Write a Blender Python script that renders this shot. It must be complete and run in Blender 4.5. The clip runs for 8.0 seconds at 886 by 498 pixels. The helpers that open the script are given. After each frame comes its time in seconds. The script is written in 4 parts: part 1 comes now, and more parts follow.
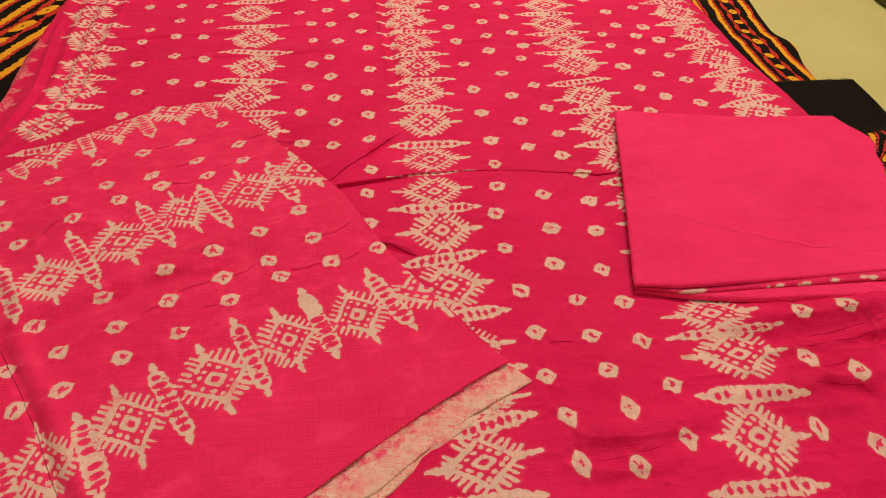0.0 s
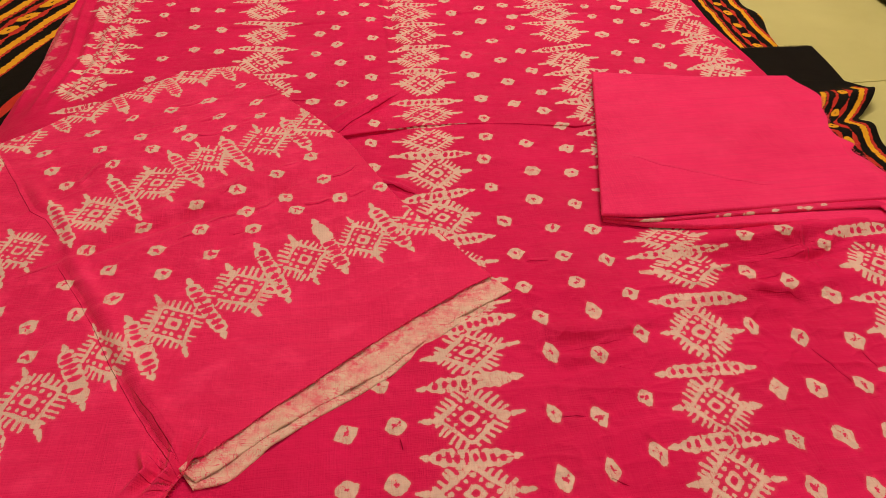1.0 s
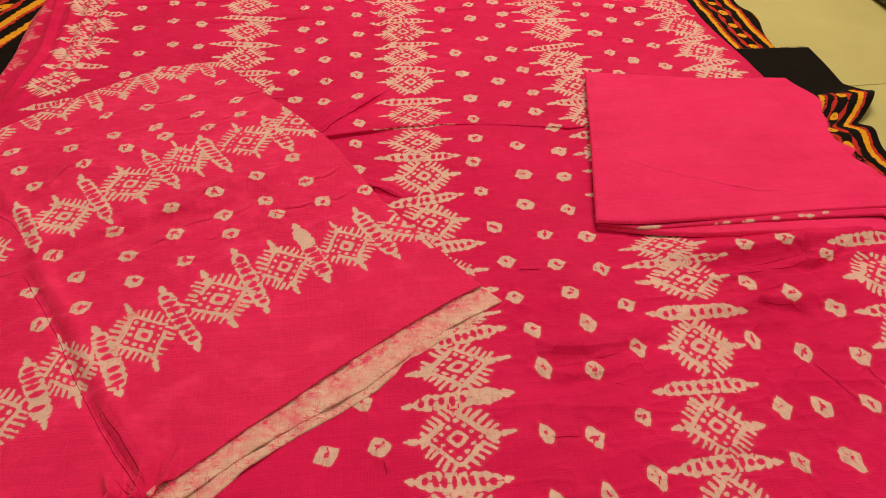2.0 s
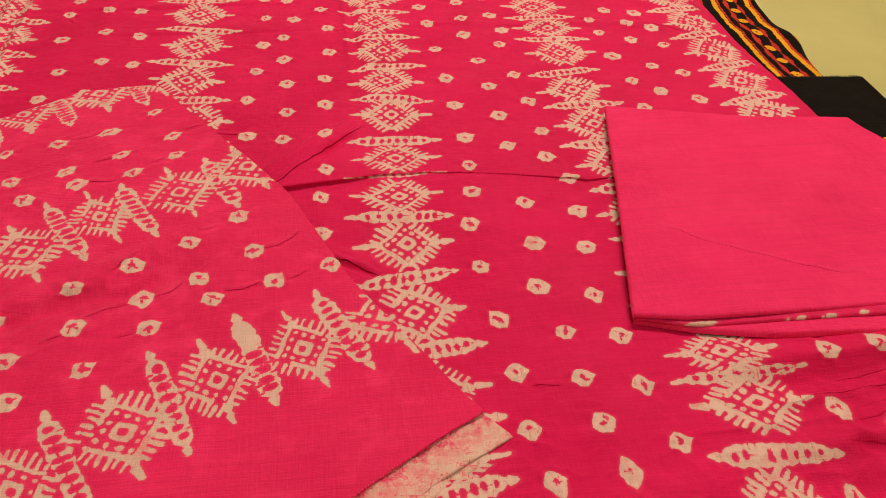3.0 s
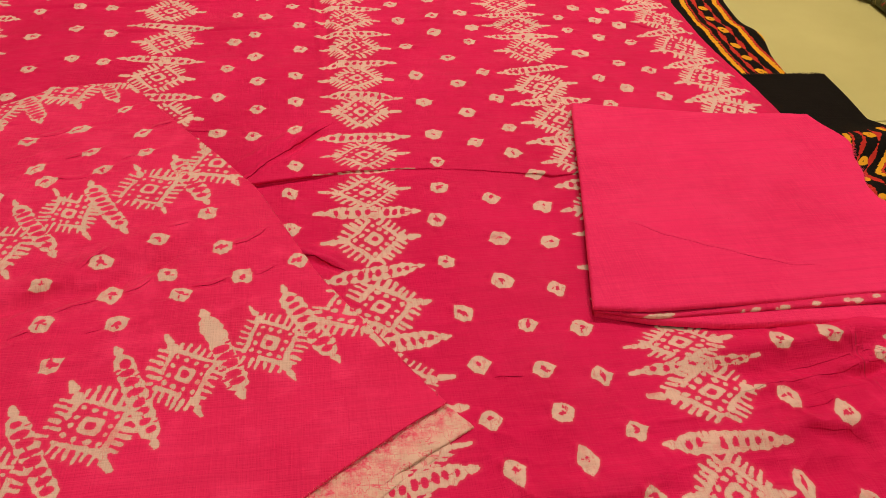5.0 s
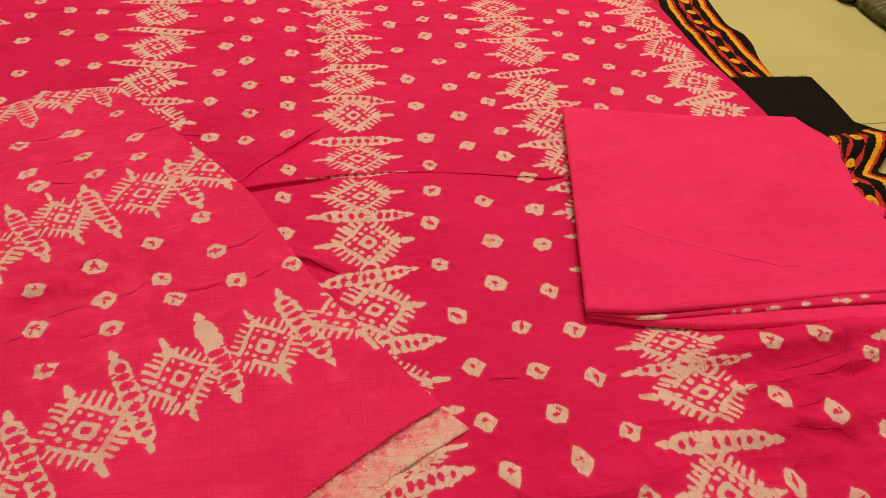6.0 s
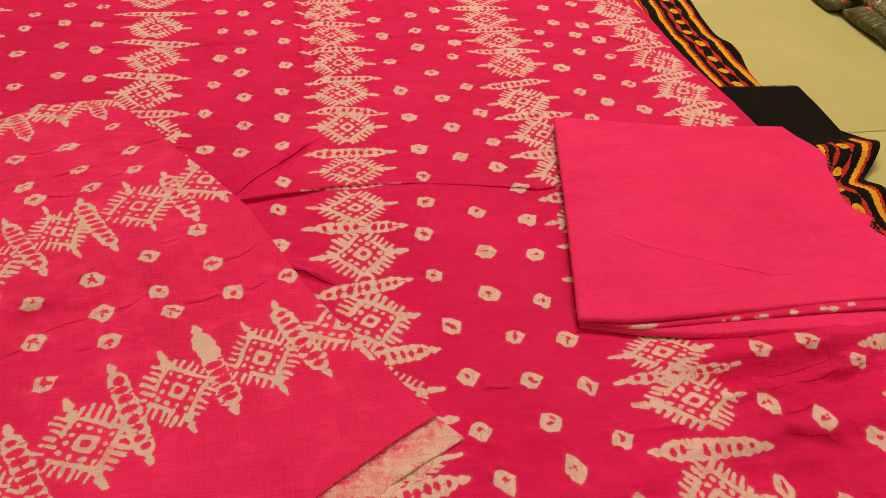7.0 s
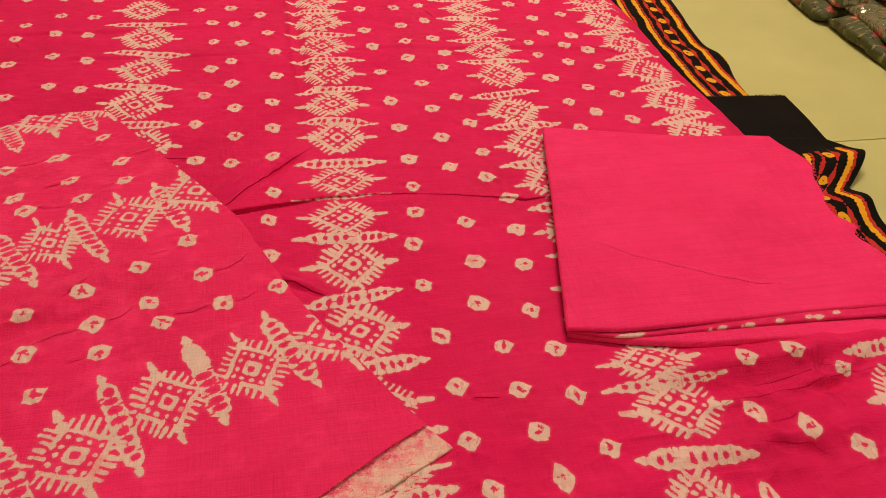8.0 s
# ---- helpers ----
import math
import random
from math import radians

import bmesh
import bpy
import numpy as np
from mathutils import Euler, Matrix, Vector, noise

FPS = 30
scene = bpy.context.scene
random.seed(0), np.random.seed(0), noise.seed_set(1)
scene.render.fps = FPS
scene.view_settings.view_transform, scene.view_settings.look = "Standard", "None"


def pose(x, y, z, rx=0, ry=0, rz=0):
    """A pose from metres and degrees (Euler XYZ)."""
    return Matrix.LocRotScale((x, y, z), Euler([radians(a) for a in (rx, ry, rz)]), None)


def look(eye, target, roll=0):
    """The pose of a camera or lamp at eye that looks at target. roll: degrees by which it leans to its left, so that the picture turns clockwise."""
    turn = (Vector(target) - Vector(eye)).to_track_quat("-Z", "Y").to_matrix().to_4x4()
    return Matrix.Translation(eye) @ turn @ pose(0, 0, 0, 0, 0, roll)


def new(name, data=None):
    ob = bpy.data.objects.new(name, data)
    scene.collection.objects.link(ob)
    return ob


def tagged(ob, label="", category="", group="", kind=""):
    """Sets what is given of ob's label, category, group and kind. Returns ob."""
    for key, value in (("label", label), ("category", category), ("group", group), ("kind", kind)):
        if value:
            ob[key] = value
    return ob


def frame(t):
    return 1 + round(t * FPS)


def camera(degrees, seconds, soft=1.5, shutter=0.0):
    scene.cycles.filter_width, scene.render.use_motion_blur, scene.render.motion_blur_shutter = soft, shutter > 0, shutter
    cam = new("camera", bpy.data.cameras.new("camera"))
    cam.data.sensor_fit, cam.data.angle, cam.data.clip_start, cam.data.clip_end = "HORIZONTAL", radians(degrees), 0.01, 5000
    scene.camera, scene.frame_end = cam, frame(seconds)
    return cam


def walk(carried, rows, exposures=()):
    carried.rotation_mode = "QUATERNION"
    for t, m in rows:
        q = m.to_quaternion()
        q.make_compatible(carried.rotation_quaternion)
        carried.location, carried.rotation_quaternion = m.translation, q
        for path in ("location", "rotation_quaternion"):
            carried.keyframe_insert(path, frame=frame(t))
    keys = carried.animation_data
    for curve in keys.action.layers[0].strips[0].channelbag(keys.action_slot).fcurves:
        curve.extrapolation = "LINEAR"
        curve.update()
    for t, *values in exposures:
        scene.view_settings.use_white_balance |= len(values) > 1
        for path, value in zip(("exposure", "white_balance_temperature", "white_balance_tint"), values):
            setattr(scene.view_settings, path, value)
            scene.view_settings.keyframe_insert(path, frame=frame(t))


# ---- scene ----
cam = camera(59.6, 8.0, soft=0.6)
PATH = [
    (0, (-0.061, 0.021, 0.461), (0.059, 1.558, -0.812), -1.5),
    (0.5, (-0.058, -0.05, 0.477), (0.051, 1.483, -0.803), -1.9),
    (1, (-0.063, -0.096, 0.487), (0.049, 1.425, -0.807), -1.8),
    (1.2, (-0.068, -0.105, 0.488), (0.043, 1.41, -0.815), -1.8),
    (2.3, (-0.06, -0.013, 0.45), (0.111, 1.499, -0.848), 0.3),
    (2.5, (-0.06, 0.033, 0.431), (0.125, 1.543, -0.867), 0.9),
    (3, (-0.05, 0.12, 0.411), (0.149, 1.627, -0.889), 1.3),
    (3.5, (-0.035, 0.144, 0.408), (0.169, 1.644, -0.898), 1.3),
    (4, (-0.027, 0.132, 0.416), (0.188, 1.629, -0.893), 1.4),
    (4.5, (-0.033, 0.114, 0.419), (0.196, 1.607, -0.891), 1.8),
    (6, (-0.042, 0.108, 0.422), (0.229, 1.6, -0.882), 2.6),
    (6.5, (-0.044, 0.107, 0.431), (0.24, 1.601, -0.868), 2.7),
    (7, (-0.044, 0.105, 0.431), (0.247, 1.603, -0.862), 2.7),
    (7.5, (-0.044, 0.104, 0.434), (0.257, 1.606, -0.852), 2.8),
    (8, (-0.041, 0.103, 0.436), (0.268, 1.609, -0.843), 2.9),
]
walk(cam, [(t, look(eye, target, roll)) for t, eye, target, roll in PATH])

# ---- world and light ----
scene.view_settings.exposure = 0.0
world = bpy.data.worlds.new("room_air")
world.use_nodes = True
world.node_tree.nodes["Background"].inputs[0].default_value = (1.0, 0.8, 0.55, 1)
world.node_tree.nodes["Background"].inputs[1].default_value = 0.05
scene.world = world
LAMP = (1.0, 0.75, 0.61)


def area_lamp(name, eye, target, sx, sy, watts):
    data = bpy.data.lights.new(name, "AREA")
    data.shape, data.size, data.size_y, data.energy, data.color = "RECTANGLE", sx, sy, watts, LAMP
    ob = new(name, data)
    ob.matrix_world = look(eye, target)
    return ob


area_lamp("unseen_ceiling_lamp", (0.5, 1.75, 2.50), (0.5, 1.75, 0), 1.2, 0.25, 47.5)
# Added fill behind the camera to brighten the near cloth; no known source there.
area_lamp("unseen_ceiling_lamp", (0.7, -0.8, 2.50), (0.7, -0.8, 0), 1.2, 0.25, 9)


# ---- materials ----
class Nodes:
    """A small wrapper to write node trees in few lines."""

    def __init__(self, name):
        self.mat = bpy.data.materials.new(name)
        self.mat.use_nodes = True
        self.tree = self.mat.node_tree
        self.bsdf = self.tree.nodes["Principled BSDF"]

    def add(self, kind, values=(), **props):
        node = self.tree.nodes.new(kind)
        for key, value in props.items():
            setattr(node, key, value)
        for key, value in dict(values).items():
            self.put(node.inputs[key], value)
        return node

    def put(self, socket, value):
        if isinstance(value, bpy.types.NodeSocket):
            self.tree.links.new(value, socket)
        elif isinstance(value, (tuple, list)) and len(value) == 3 and socket.type == "RGBA":
            socket.default_value = (*value, 1)
        else:
            socket.default_value = value

    def set(self, **values):
        for key, value in values.items():
            self.put(self.bsdf.inputs[key.replace("_", " ")], value)

    def coords(self, stretch=(1, 1, 1), turn=0.0):
        tc = self.add("ShaderNodeTexCoord")
        mp = self.add("ShaderNodeMapping", {"Vector": tc.outputs["Object"], "Scale": stretch, "Rotation": (0, 0, turn)})
        return mp.outputs[0]

    def noise(self, scale, detail=3.0, rough=0.55, where=None):
        n = self.add("ShaderNodeTexNoise", {"Scale": scale, "Detail": detail, "Roughness": rough, "Vector": where or self.coords()})
        return n.outputs["Fac"]

    def span(self, value, a, b, c=0.0, d=1.0, smooth=False):
        m = self.add("ShaderNodeMapRange", {"Value": value, "From Min": a, "From Max": b, "To Min": c, "To Max": d})
        if smooth:
            m.interpolation_type = "SMOOTHSTEP"
        return m.outputs[0]

    def math(self, op, a, b=0.0):
        n = self.add("ShaderNodeMath", operation=op)
        self.put(n.inputs[0], a), self.put(n.inputs[1], b)
        return n.outputs[0]

    def mix(self, f, a, b, blend="MIX"):
        n = self.add("ShaderNodeMix", data_type="RGBA", blend_type=blend)
        self.put(n.inputs[0], f), self.put(n.inputs[6], a), self.put(n.inputs[7], b)
        return n.outputs[2]

    def bump(self, height, strength, distance, under=None):
        n = self.add("ShaderNodeBump", {"Height": height, "Strength": strength, "Distance": distance})
        if under:
            self.put(n.inputs["Normal"], under)
        return n.outputs[0]

    def attribute(self, name):
        return self.add("ShaderNodeAttribute", attribute_name=name, attribute_type="GEOMETRY").outputs["Fac"]


def weave(n, turn, strength):
    """Threads with slubs, both ways, as height."""
    a = n.noise(1.0, 2.0, 0.6, n.coords((36, 850, 1), turn))
    b = n.noise(1.0, 2.0, 0.6, n.coords((850, 36, 1), turn))
    both = n.math("ADD", a, b)
    soft = n.bump(n.noise(38, 3), 0.25, 0.004)
    return both, n.bump(both, strength, 0.0009, soft)


def cotton(name, dye, pale=None, turn=0.0, threads=0.10, sheen=0.04, mottle=0.30, pinched=False):
    """Dyed cotton; where the attribute 'resist' is above nought the wax kept the cloth pale."""
    n = Nodes(name)
    both, normal = weave(n, turn, 0.60)
    cloud = n.span(n.noise(9, 4), 0.3, 0.7)
    deep = tuple(c * 0.86 for c in dye)
    light = (min(1, dye[0] * 1.06), dye[1] * 1.5 + 0.004, dye[2] * 1.25)
    colour = n.mix(cloud, deep, light)
    colour = n.mix(n.math("MULTIPLY", n.span(both, 0.85, 1.25), threads * 3.2), colour, (dye[0] * 1.06, dye[1] + 0.022, dye[2] + 0.04))
    slub = n.math("MAXIMUM", n.span(n.noise(1.0, 2, 0.5, n.coords((75, 1500, 1), turn)), 0.60, 0.74), n.span(n.noise(1.0, 2, 0.5, n.coords((1500, 75, 1), turn)), 0.60, 0.74))
    colour = n.mix(n.math("MULTIPLY", slub, threads * 2.2), colour, (min(1, dye[0] * 1.2), dye[1] * 2 + 0.02, dye[2] * 1.3 + 0.03))
    ghost = n.math("MULTIPLY", n.span(n.noise(42, 3, 0.5), 0.52, 0.70), mottle)
    colour = n.mix(ghost, colour, (min(1, dye[0] * 1.12), dye[1] * 2.2 + 0.012, dye[2] * 1.5))
    streak = n.noise(1.0, 4, 0.6, n.coords((9, 260, 1), turn))
    colour = n.mix(n.math("MULTIPLY", n.span(streak, 0.45, 0.70), 0.28), colour, tuple(c * 0.80 for c in dye))
    fleck = n.span(n.noise(520, 2), 0.69, 0.73)
    colour = n.mix(n.math("MULTIPLY", fleck, 0.10), colour, (0.85, 0.25, 0.3))
    if pinched:
        d, w = n.attribute("pinch"), n.attribute("pinch_depth")
        lip = n.math("MULTIPLY", n.span(d, -0.45, 0.30, smooth=True), n.span(d, 5.0, 0.3))
        normal = n.bump(n.math("MULTIPLY", lip, w), 1.0, 0.0022, normal)
    if pale:
        wax = n.attribute("resist")
        rag = n.math("ADD", wax, n.math("ADD", n.span(n.noise(900, 3, 0.6), 0.25, 0.75, -0.45, 0.45), n.span(n.noise(260, 2), 0.25, 0.75, -0.42, 0.42)))
        mask = n.span(rag, -0.10, 0.16, smooth=True)
        cream = n.mix(n.span(n.noise(60, 4), 0.35, 0.7), tuple(c * 0.90 for c in pale), tuple(min(1, c * 1.04) for c in pale))
        cream = n.mix(n.math("MULTIPLY", n.span(both, 0.8, 1.35), 0.35), cream, tuple(c * 0.72 for c in pale))
        seep = n.math("MULTIPLY", n.span(n.noise(34, 5, 0.65), 0.58, 0.72), 0.55)
        rim = n.math("MULTIPLY", n.span(rag, 0.9, 0.1), 0.30)
        crack = n.span(n.math("ABSOLUTE", n.math("SUBTRACT", n.noise(1.0, 3, 0.6, n.coords((150, 34, 1), turn)), 0.5)), 0.020, 0.004)
        crack = n.math("MULTIPLY", crack, n.span(n.noise(45, 2), 0.42, 0.60, 0.0, 0.55))
        cream = n.mix(n.math("MAXIMUM", n.math("MAXIMUM", seep, rim), crack), cream, (dye[0] * 0.95, 0.10, 0.15))
        if pinched:
            cream = n.mix(n.math("MULTIPLY", n.attribute("reverse"), 0.72), cream, (dye[0], 0.06, 0.15))
        colour = n.mix(mask, colour, cream)
        halo = n.math("MULTIPLY", n.span(wax, -2.2, -0.2), n.span(mask, 0.9, 0.0))
        colour = n.mix(n.math("MULTIPLY", halo, 0.10), colour, (0.95, 0.3, 0.36))
    n.set(Base_Color=colour, Roughness=n.span(n.noise(14, 2), 0.3, 0.7, 0.62, 0.80), Normal=normal, Sheen_Weight=sheen, Sheen_Roughness=0.4, Specular_IOR_Level=0.15)
    n.bsdf.inputs["Sheen Tint"].default_value = (1, 0.55, 0.6, 1)
    return n.mat


PINK, PALE = (0.74, 0.0035, 0.103), (0.81, 0.61, 0.54)
main_cotton = cotton("pink_batik_cotton", PINK, PALE, 0.0, 0.07, pinched=True)
over_cotton = cotton("soft_pink_batik_cotton", (0.83, 0.012, 0.125), PALE, 0.62, 0.15, 0.16, 0.85, True)
plain_cotton = cotton("plain_pink_cotton", (0.88, 0.017, 0.152), None, -0.1, 0.22, 0.08, pinched=True)
inner_cotton = cotton("folded_print_cotton", (0.76, 0.010, 0.120), PALE, -0.1)


def selvage_material():
    n = Nodes("cream_selvage_cotton")
    both, normal = weave(n, 0.62, 0.5)
    cream = n.mix(n.span(n.noise(70, 4), 0.35, 0.7), (0.77, 0.55, 0.47), (0.85, 0.64, 0.56))
    line = lambda v, w: n.span(n.math("ABSOLUTE", n.math("SUBTRACT", v, 0.5)), w, 0.0)
    across = line(n.noise(1.0, 3, 0.6, n.coords((95, 45, 1), 0.62)), 0.014)
    lengthwise = line(n.noise(1.0, 3, 0.6, n.coords((26, 120, 1), 0.62)), 0.016)
    crack = n.math("MULTIPLY", n.math("MAXIMUM", across, lengthwise), n.span(n.noise(25, 3), 0.38, 0.55, 0.25, 0.95))
    seep = n.math("MULTIPLY", n.span(n.noise(48, 6, 0.75), 0.50, 0.66), 0.70)
    wet = n.math("MULTIPLY", n.attribute("dyed"), n.span(n.noise(150, 5, 0.75), 0.40, 0.60))
    colour = n.mix(n.math("MAXIMUM", n.math("MAXIMUM", crack, seep), wet), cream, (0.84, 0.07, 0.19))
    n.set(Base_Color=colour, Roughness=0.8, Normal=normal, Specular_IOR_Level=0.2)
    return n.mat


def border_material():
    n = Nodes("black_border_print_cotton")
    both, normal = weave(n, 0.1, 0.4)
    black = n.mix(n.noise(50, 3), (0.003, 0.0028, 0.0025), (0.008, 0.007, 0.0055))
    red = n.mix(n.noise(60, 3), (0.40, 0.022, 0.02), (0.60, 0.05, 0.03))
    yellow = n.mix(n.noise(60, 3), (0.66, 0.32, 0.012), (0.86, 0.48, 0.03))
    rough = n.span(n.noise(240, 3), 0.2, 0.8, -0.9, 0.9)
    colour = n.mix(n.span(n.math("ADD", n.attribute("red"), rough), -0.3, 0.3), black, red)
    colour = n.mix(n.span(n.math("ADD", n.attribute("yellow"), rough), -0.3, 0.3), colour, yellow)
    n.set(Base_Color=colour, Roughness=0.78, Normal=normal, Specular_IOR_Level=0.08)
    return n.mat


def tile_material():
    n = Nodes("glazed_beige_floor_tile")
    patch = n.span(n.noise(7, 5), 0.3, 0.7)
    colour = n.mix(patch, (0.475, 0.500, 0.180), (0.555, 0.585, 0.225))
    speck = n.span(n.noise(300, 2), 0.70, 0.76)
    colour = n.mix(n.math("MULTIPLY", speck, 0.3), colour, (0.40, 0.34, 0.16))
    info = n.add("ShaderNodeObjectInfo")
    colour = n.mix(n.math("MULTIPLY", info.outputs["Random"], 0.15), colour, (0.70, 0.63, 0.36))
    n.set(Base_Color=colour, Roughness=n.span(n.noise(20, 4), 0.3, 0.7, 0.30, 0.45), Normal=n.bump(n.noise(25, 3), 0.08, 0.002))
    return n.mat


def plain_material(name, a, b, scale, rough):
    n = Nodes(name)
    n.set(Base_Color=n.mix(n.noise(scale, 4), a, b), Roughness=rough, Normal=n.bump(n.noise(scale * 6, 3), 0.15, 0.002))
    return n.mat


def floral_material():
    n = Nodes("olive_floral_cotton")
    colour = n.mix(n.noise(30, 3), (0.036, 0.046, 0.010), (0.080, 0.095, 0.022))
    strokes = n.noise(1.0, 3, 0.6, n.coords((60, 170, 60), 0.7))
    colour = n.mix(n.span(strokes, 0.56, 0.62), colour, (0.26, 0.24, 0.080))
    strokes = n.noise(1.0, 3, 0.6, n.coords((190, 70, 70), 0.3))
    colour = n.mix(n.span(strokes, 0.58, 0.64), colour, (0.015, 0.022, 0.008))
    petals = n.add("ShaderNodeTexVoronoi", {"Scale": 34, "Randomness": 0.9, "Vector": n.coords()})
    near = n.math("ADD", petals.outputs["Distance"], n.span(n.noise(150, 2), 0.25, 0.75, -0.20, 0.20))
    colour = n.mix(n.span(near, 0.25, 0.21), colour, (0.36, 0.040, 0.030))
    colour = n.mix(n.span(near, 0.10, 0.06), colour, (0.50, 0.26, 0.11))
    n.set(Base_Color=colour, Roughness=0.7, Coat_Weight=0.0)
    return n.mat


def film_material():
    """Thin clear wrapping film."""
    n = Nodes("clear_wrapping_film")
    glossy = n.add("ShaderNodeBsdfGlossy", {"Color": (1, 1, 1), "Roughness": 0.08, "Normal": n.bump(n.noise(60, 3), 0.9, 0.006)})
    clear = n.add("ShaderNodeBsdfTransparent", {"Color": (0.93, 0.93, 0.9)})
    fresnel = n.add("ShaderNodeFresnel", {"IOR": 1.45})
    mixed = n.add("ShaderNodeMixShader", {0: n.math("MULTIPLY", fresnel.outputs[0], 0.28), 1: clear.outputs[0], 2: glossy.outputs[0]})
    n.tree.links.new(mixed.outputs[0], n.tree.nodes["Material Output"].inputs["Surface"])
    return n.mat


selvage_cotton, border_cotton = selvage_material(), border_material()
tile_mat = tile_material()
grout_mat = plain_material("grey_grout", (0.20, 0.17, 0.09), (0.28, 0.24, 0.14), 60, 0.9)
wall_mat = plain_material("cream_wall_paint", (0.62, 0.56, 0.42), (0.68, 0.62, 0.48), 4, 0.85)
ceiling_mat = plain_material("white_ceiling_paint", (0.74, 0.72, 0.66), (0.80, 0.78, 0.72), 4, 0.9)
metal_mat = plain_material("white_lamp_metal", (0.75, 0.75, 0.73), (0.8, 0.8, 0.78), 8, 0.4)
floral_mat, film_mat = floral_material(), film_material()
thread_mat = plain_material("pink_loose_thread", (0.85, 0.05, 0.17), (0.92, 0.14, 0.26), 200, 0.8)
black_thread_mat = plain_material("black_loose_thread", (0.02, 0.017, 0.012), (0.03, 0.027, 0.02), 200, 0.8)
glow = Nodes("lamp_diffuser")
glow.set(Base_Color=(0.9, 0.9, 0.85), Emission_Color=LAMP, Emission_Strength=6.0)
glow = glow.mat


# ---- building helpers ----
def thing(name, label, category, group="", kind=""):
    return tagged(new(name), label, category, group, kind)


def part(name, mesh, material, parent=None, label=""):
    """One mesh object under a thing or under a part."""
    if isinstance(mesh, bmesh.types.BMesh):
        data = bpy.data.meshes.new(name)
        mesh.to_mesh(data)
        mesh.free()
        mesh = data
    if material and not mesh.materials:
        mesh.materials.append(material)
    ob = new(name, mesh)
    if parent:
        ob.parent = parent
    return tagged(ob, label)


def slab(x0, y0, z0, x1, y1, z1, bevel=0.0):
    bm = bmesh.new()
    bmesh.ops.create_cube(bm, size=1)
    for v in bm.verts:
        v.co = Vector(((x0, x1)[v.co.x > 0], (y0, y1)[v.co.y > 0], (z0, z1)[v.co.z > 0]))
    if bevel:
        bmesh.ops.bevel(bm, geom=bm.edges[:], offset=bevel, segments=2, affect="EDGES")
    return bm


def sheet(name, X, Y, Z, attributes=None, hem=0.0):
    """A cloth surface from a grid of places; hem turns its edge down by that much, so that the rim has body."""
    attributes = dict(attributes or {})
    if hem:
        pad = lambda A: np.pad(A, 1, mode="edge")
        X, Y, Z = pad(X), pad(Y), pad(Z)
        Z[0], Z[-1], Z[:, 0], Z[:, -1] = Z[0] - hem, Z[-1] - hem, Z[:, 0] - hem, Z[:, -1] - hem
        attributes = {k: pad(v) for k, v in attributes.items()}
    r, c = X.shape
    me = bpy.data.meshes.new(name)
    idx = np.arange(r * c, dtype=np.int32).reshape(r, c)
    quads = np.stack([idx[:-1, :-1], idx[:-1, 1:], idx[1:, 1:], idx[1:, :-1]], -1).reshape(-1, 4)
    facing = (X[:-1, 1:] - X[:-1, :-1]) * (Y[1:, :-1] - Y[:-1, :-1]) - (Y[:-1, 1:] - Y[:-1, :-1]) * (X[1:, :-1] - X[:-1, :-1])
    if facing.mean() < -0.3 * np.abs(facing).mean():
        quads = quads[:, ::-1]
    me.vertices.add(r * c)
    me.vertices.foreach_set("co", np.stack([X, Y, Z], -1).astype(np.float32).ravel())
    me.loops.add(quads.size)
    me.loops.foreach_set("vertex_index", np.ascontiguousarray(quads).ravel())
    me.polygons.add(len(quads))
    me.polygons.foreach_set("loop_start", np.arange(0, quads.size, 4, dtype=np.int32))
    me.polygons.foreach_set("use_smooth", np.ones(len(quads), dtype=bool))
    me.update(calc_edges=True)
    for key, value in attributes.items():
        layer = me.attributes.new(key, "FLOAT", "POINT")
        layer.data.foreach_set("value", value.astype(np.float32).ravel())
    return me


def grain(X, Y, size, seed, octaves=3):
    """Smooth random values, about -1 to 1, with features of that size in metres."""
    out, amp, total = np.zeros_like(X), 1.0, 0.0
    for o in range(octaves):
        rng = np.random.RandomState(seed + 17 * o)
        table = rng.uniform(-1, 1, (256, 256))
        u, v = X / size + 100.3, Y / size + 100.7
        i, j = np.floor(u).astype(int), np.floor(v).astype(int)
        f, g = u - i, v - j
        f, g = f * f * (3 - 2 * f), g * g * (3 - 2 * g)
        at = lambda a, b: table[a % 256, b % 256]
        out += amp * ((at(i, j) * (1 - f) + at(i + 1, j) * f) * (1 - g) + (at(i, j + 1) * (1 - f) + at(i + 1, j + 1) * f) * g)
        total += amp
        amp, size = amp * 0.5, size * 0.5
    return out / total * 1.5


def polyline(points, count):
    """Evenly spaced places along a softened line through the points."""
    p = np.array(points, float)
    s = np.concatenate([[0], np.cumsum(np.hypot(*np.diff(p, axis=0).T))])
    t = np.linspace(0, s[-1], count)
    x, y = np.interp(t, s, p[:, 0]), np.interp(t, s, p[:, 1])
    k = max(1, count // 30)
    box = np.ones(2 * k + 1) / (2 * k + 1)
    soften = lambda a: np.convolve(np.concatenate([2 * a[0] - a[k:0:-1], a, 2 * a[-1] - a[-2:-k - 2:-1]]), box, "valid")
    return np.stack([soften(x), soften(y)], -1)


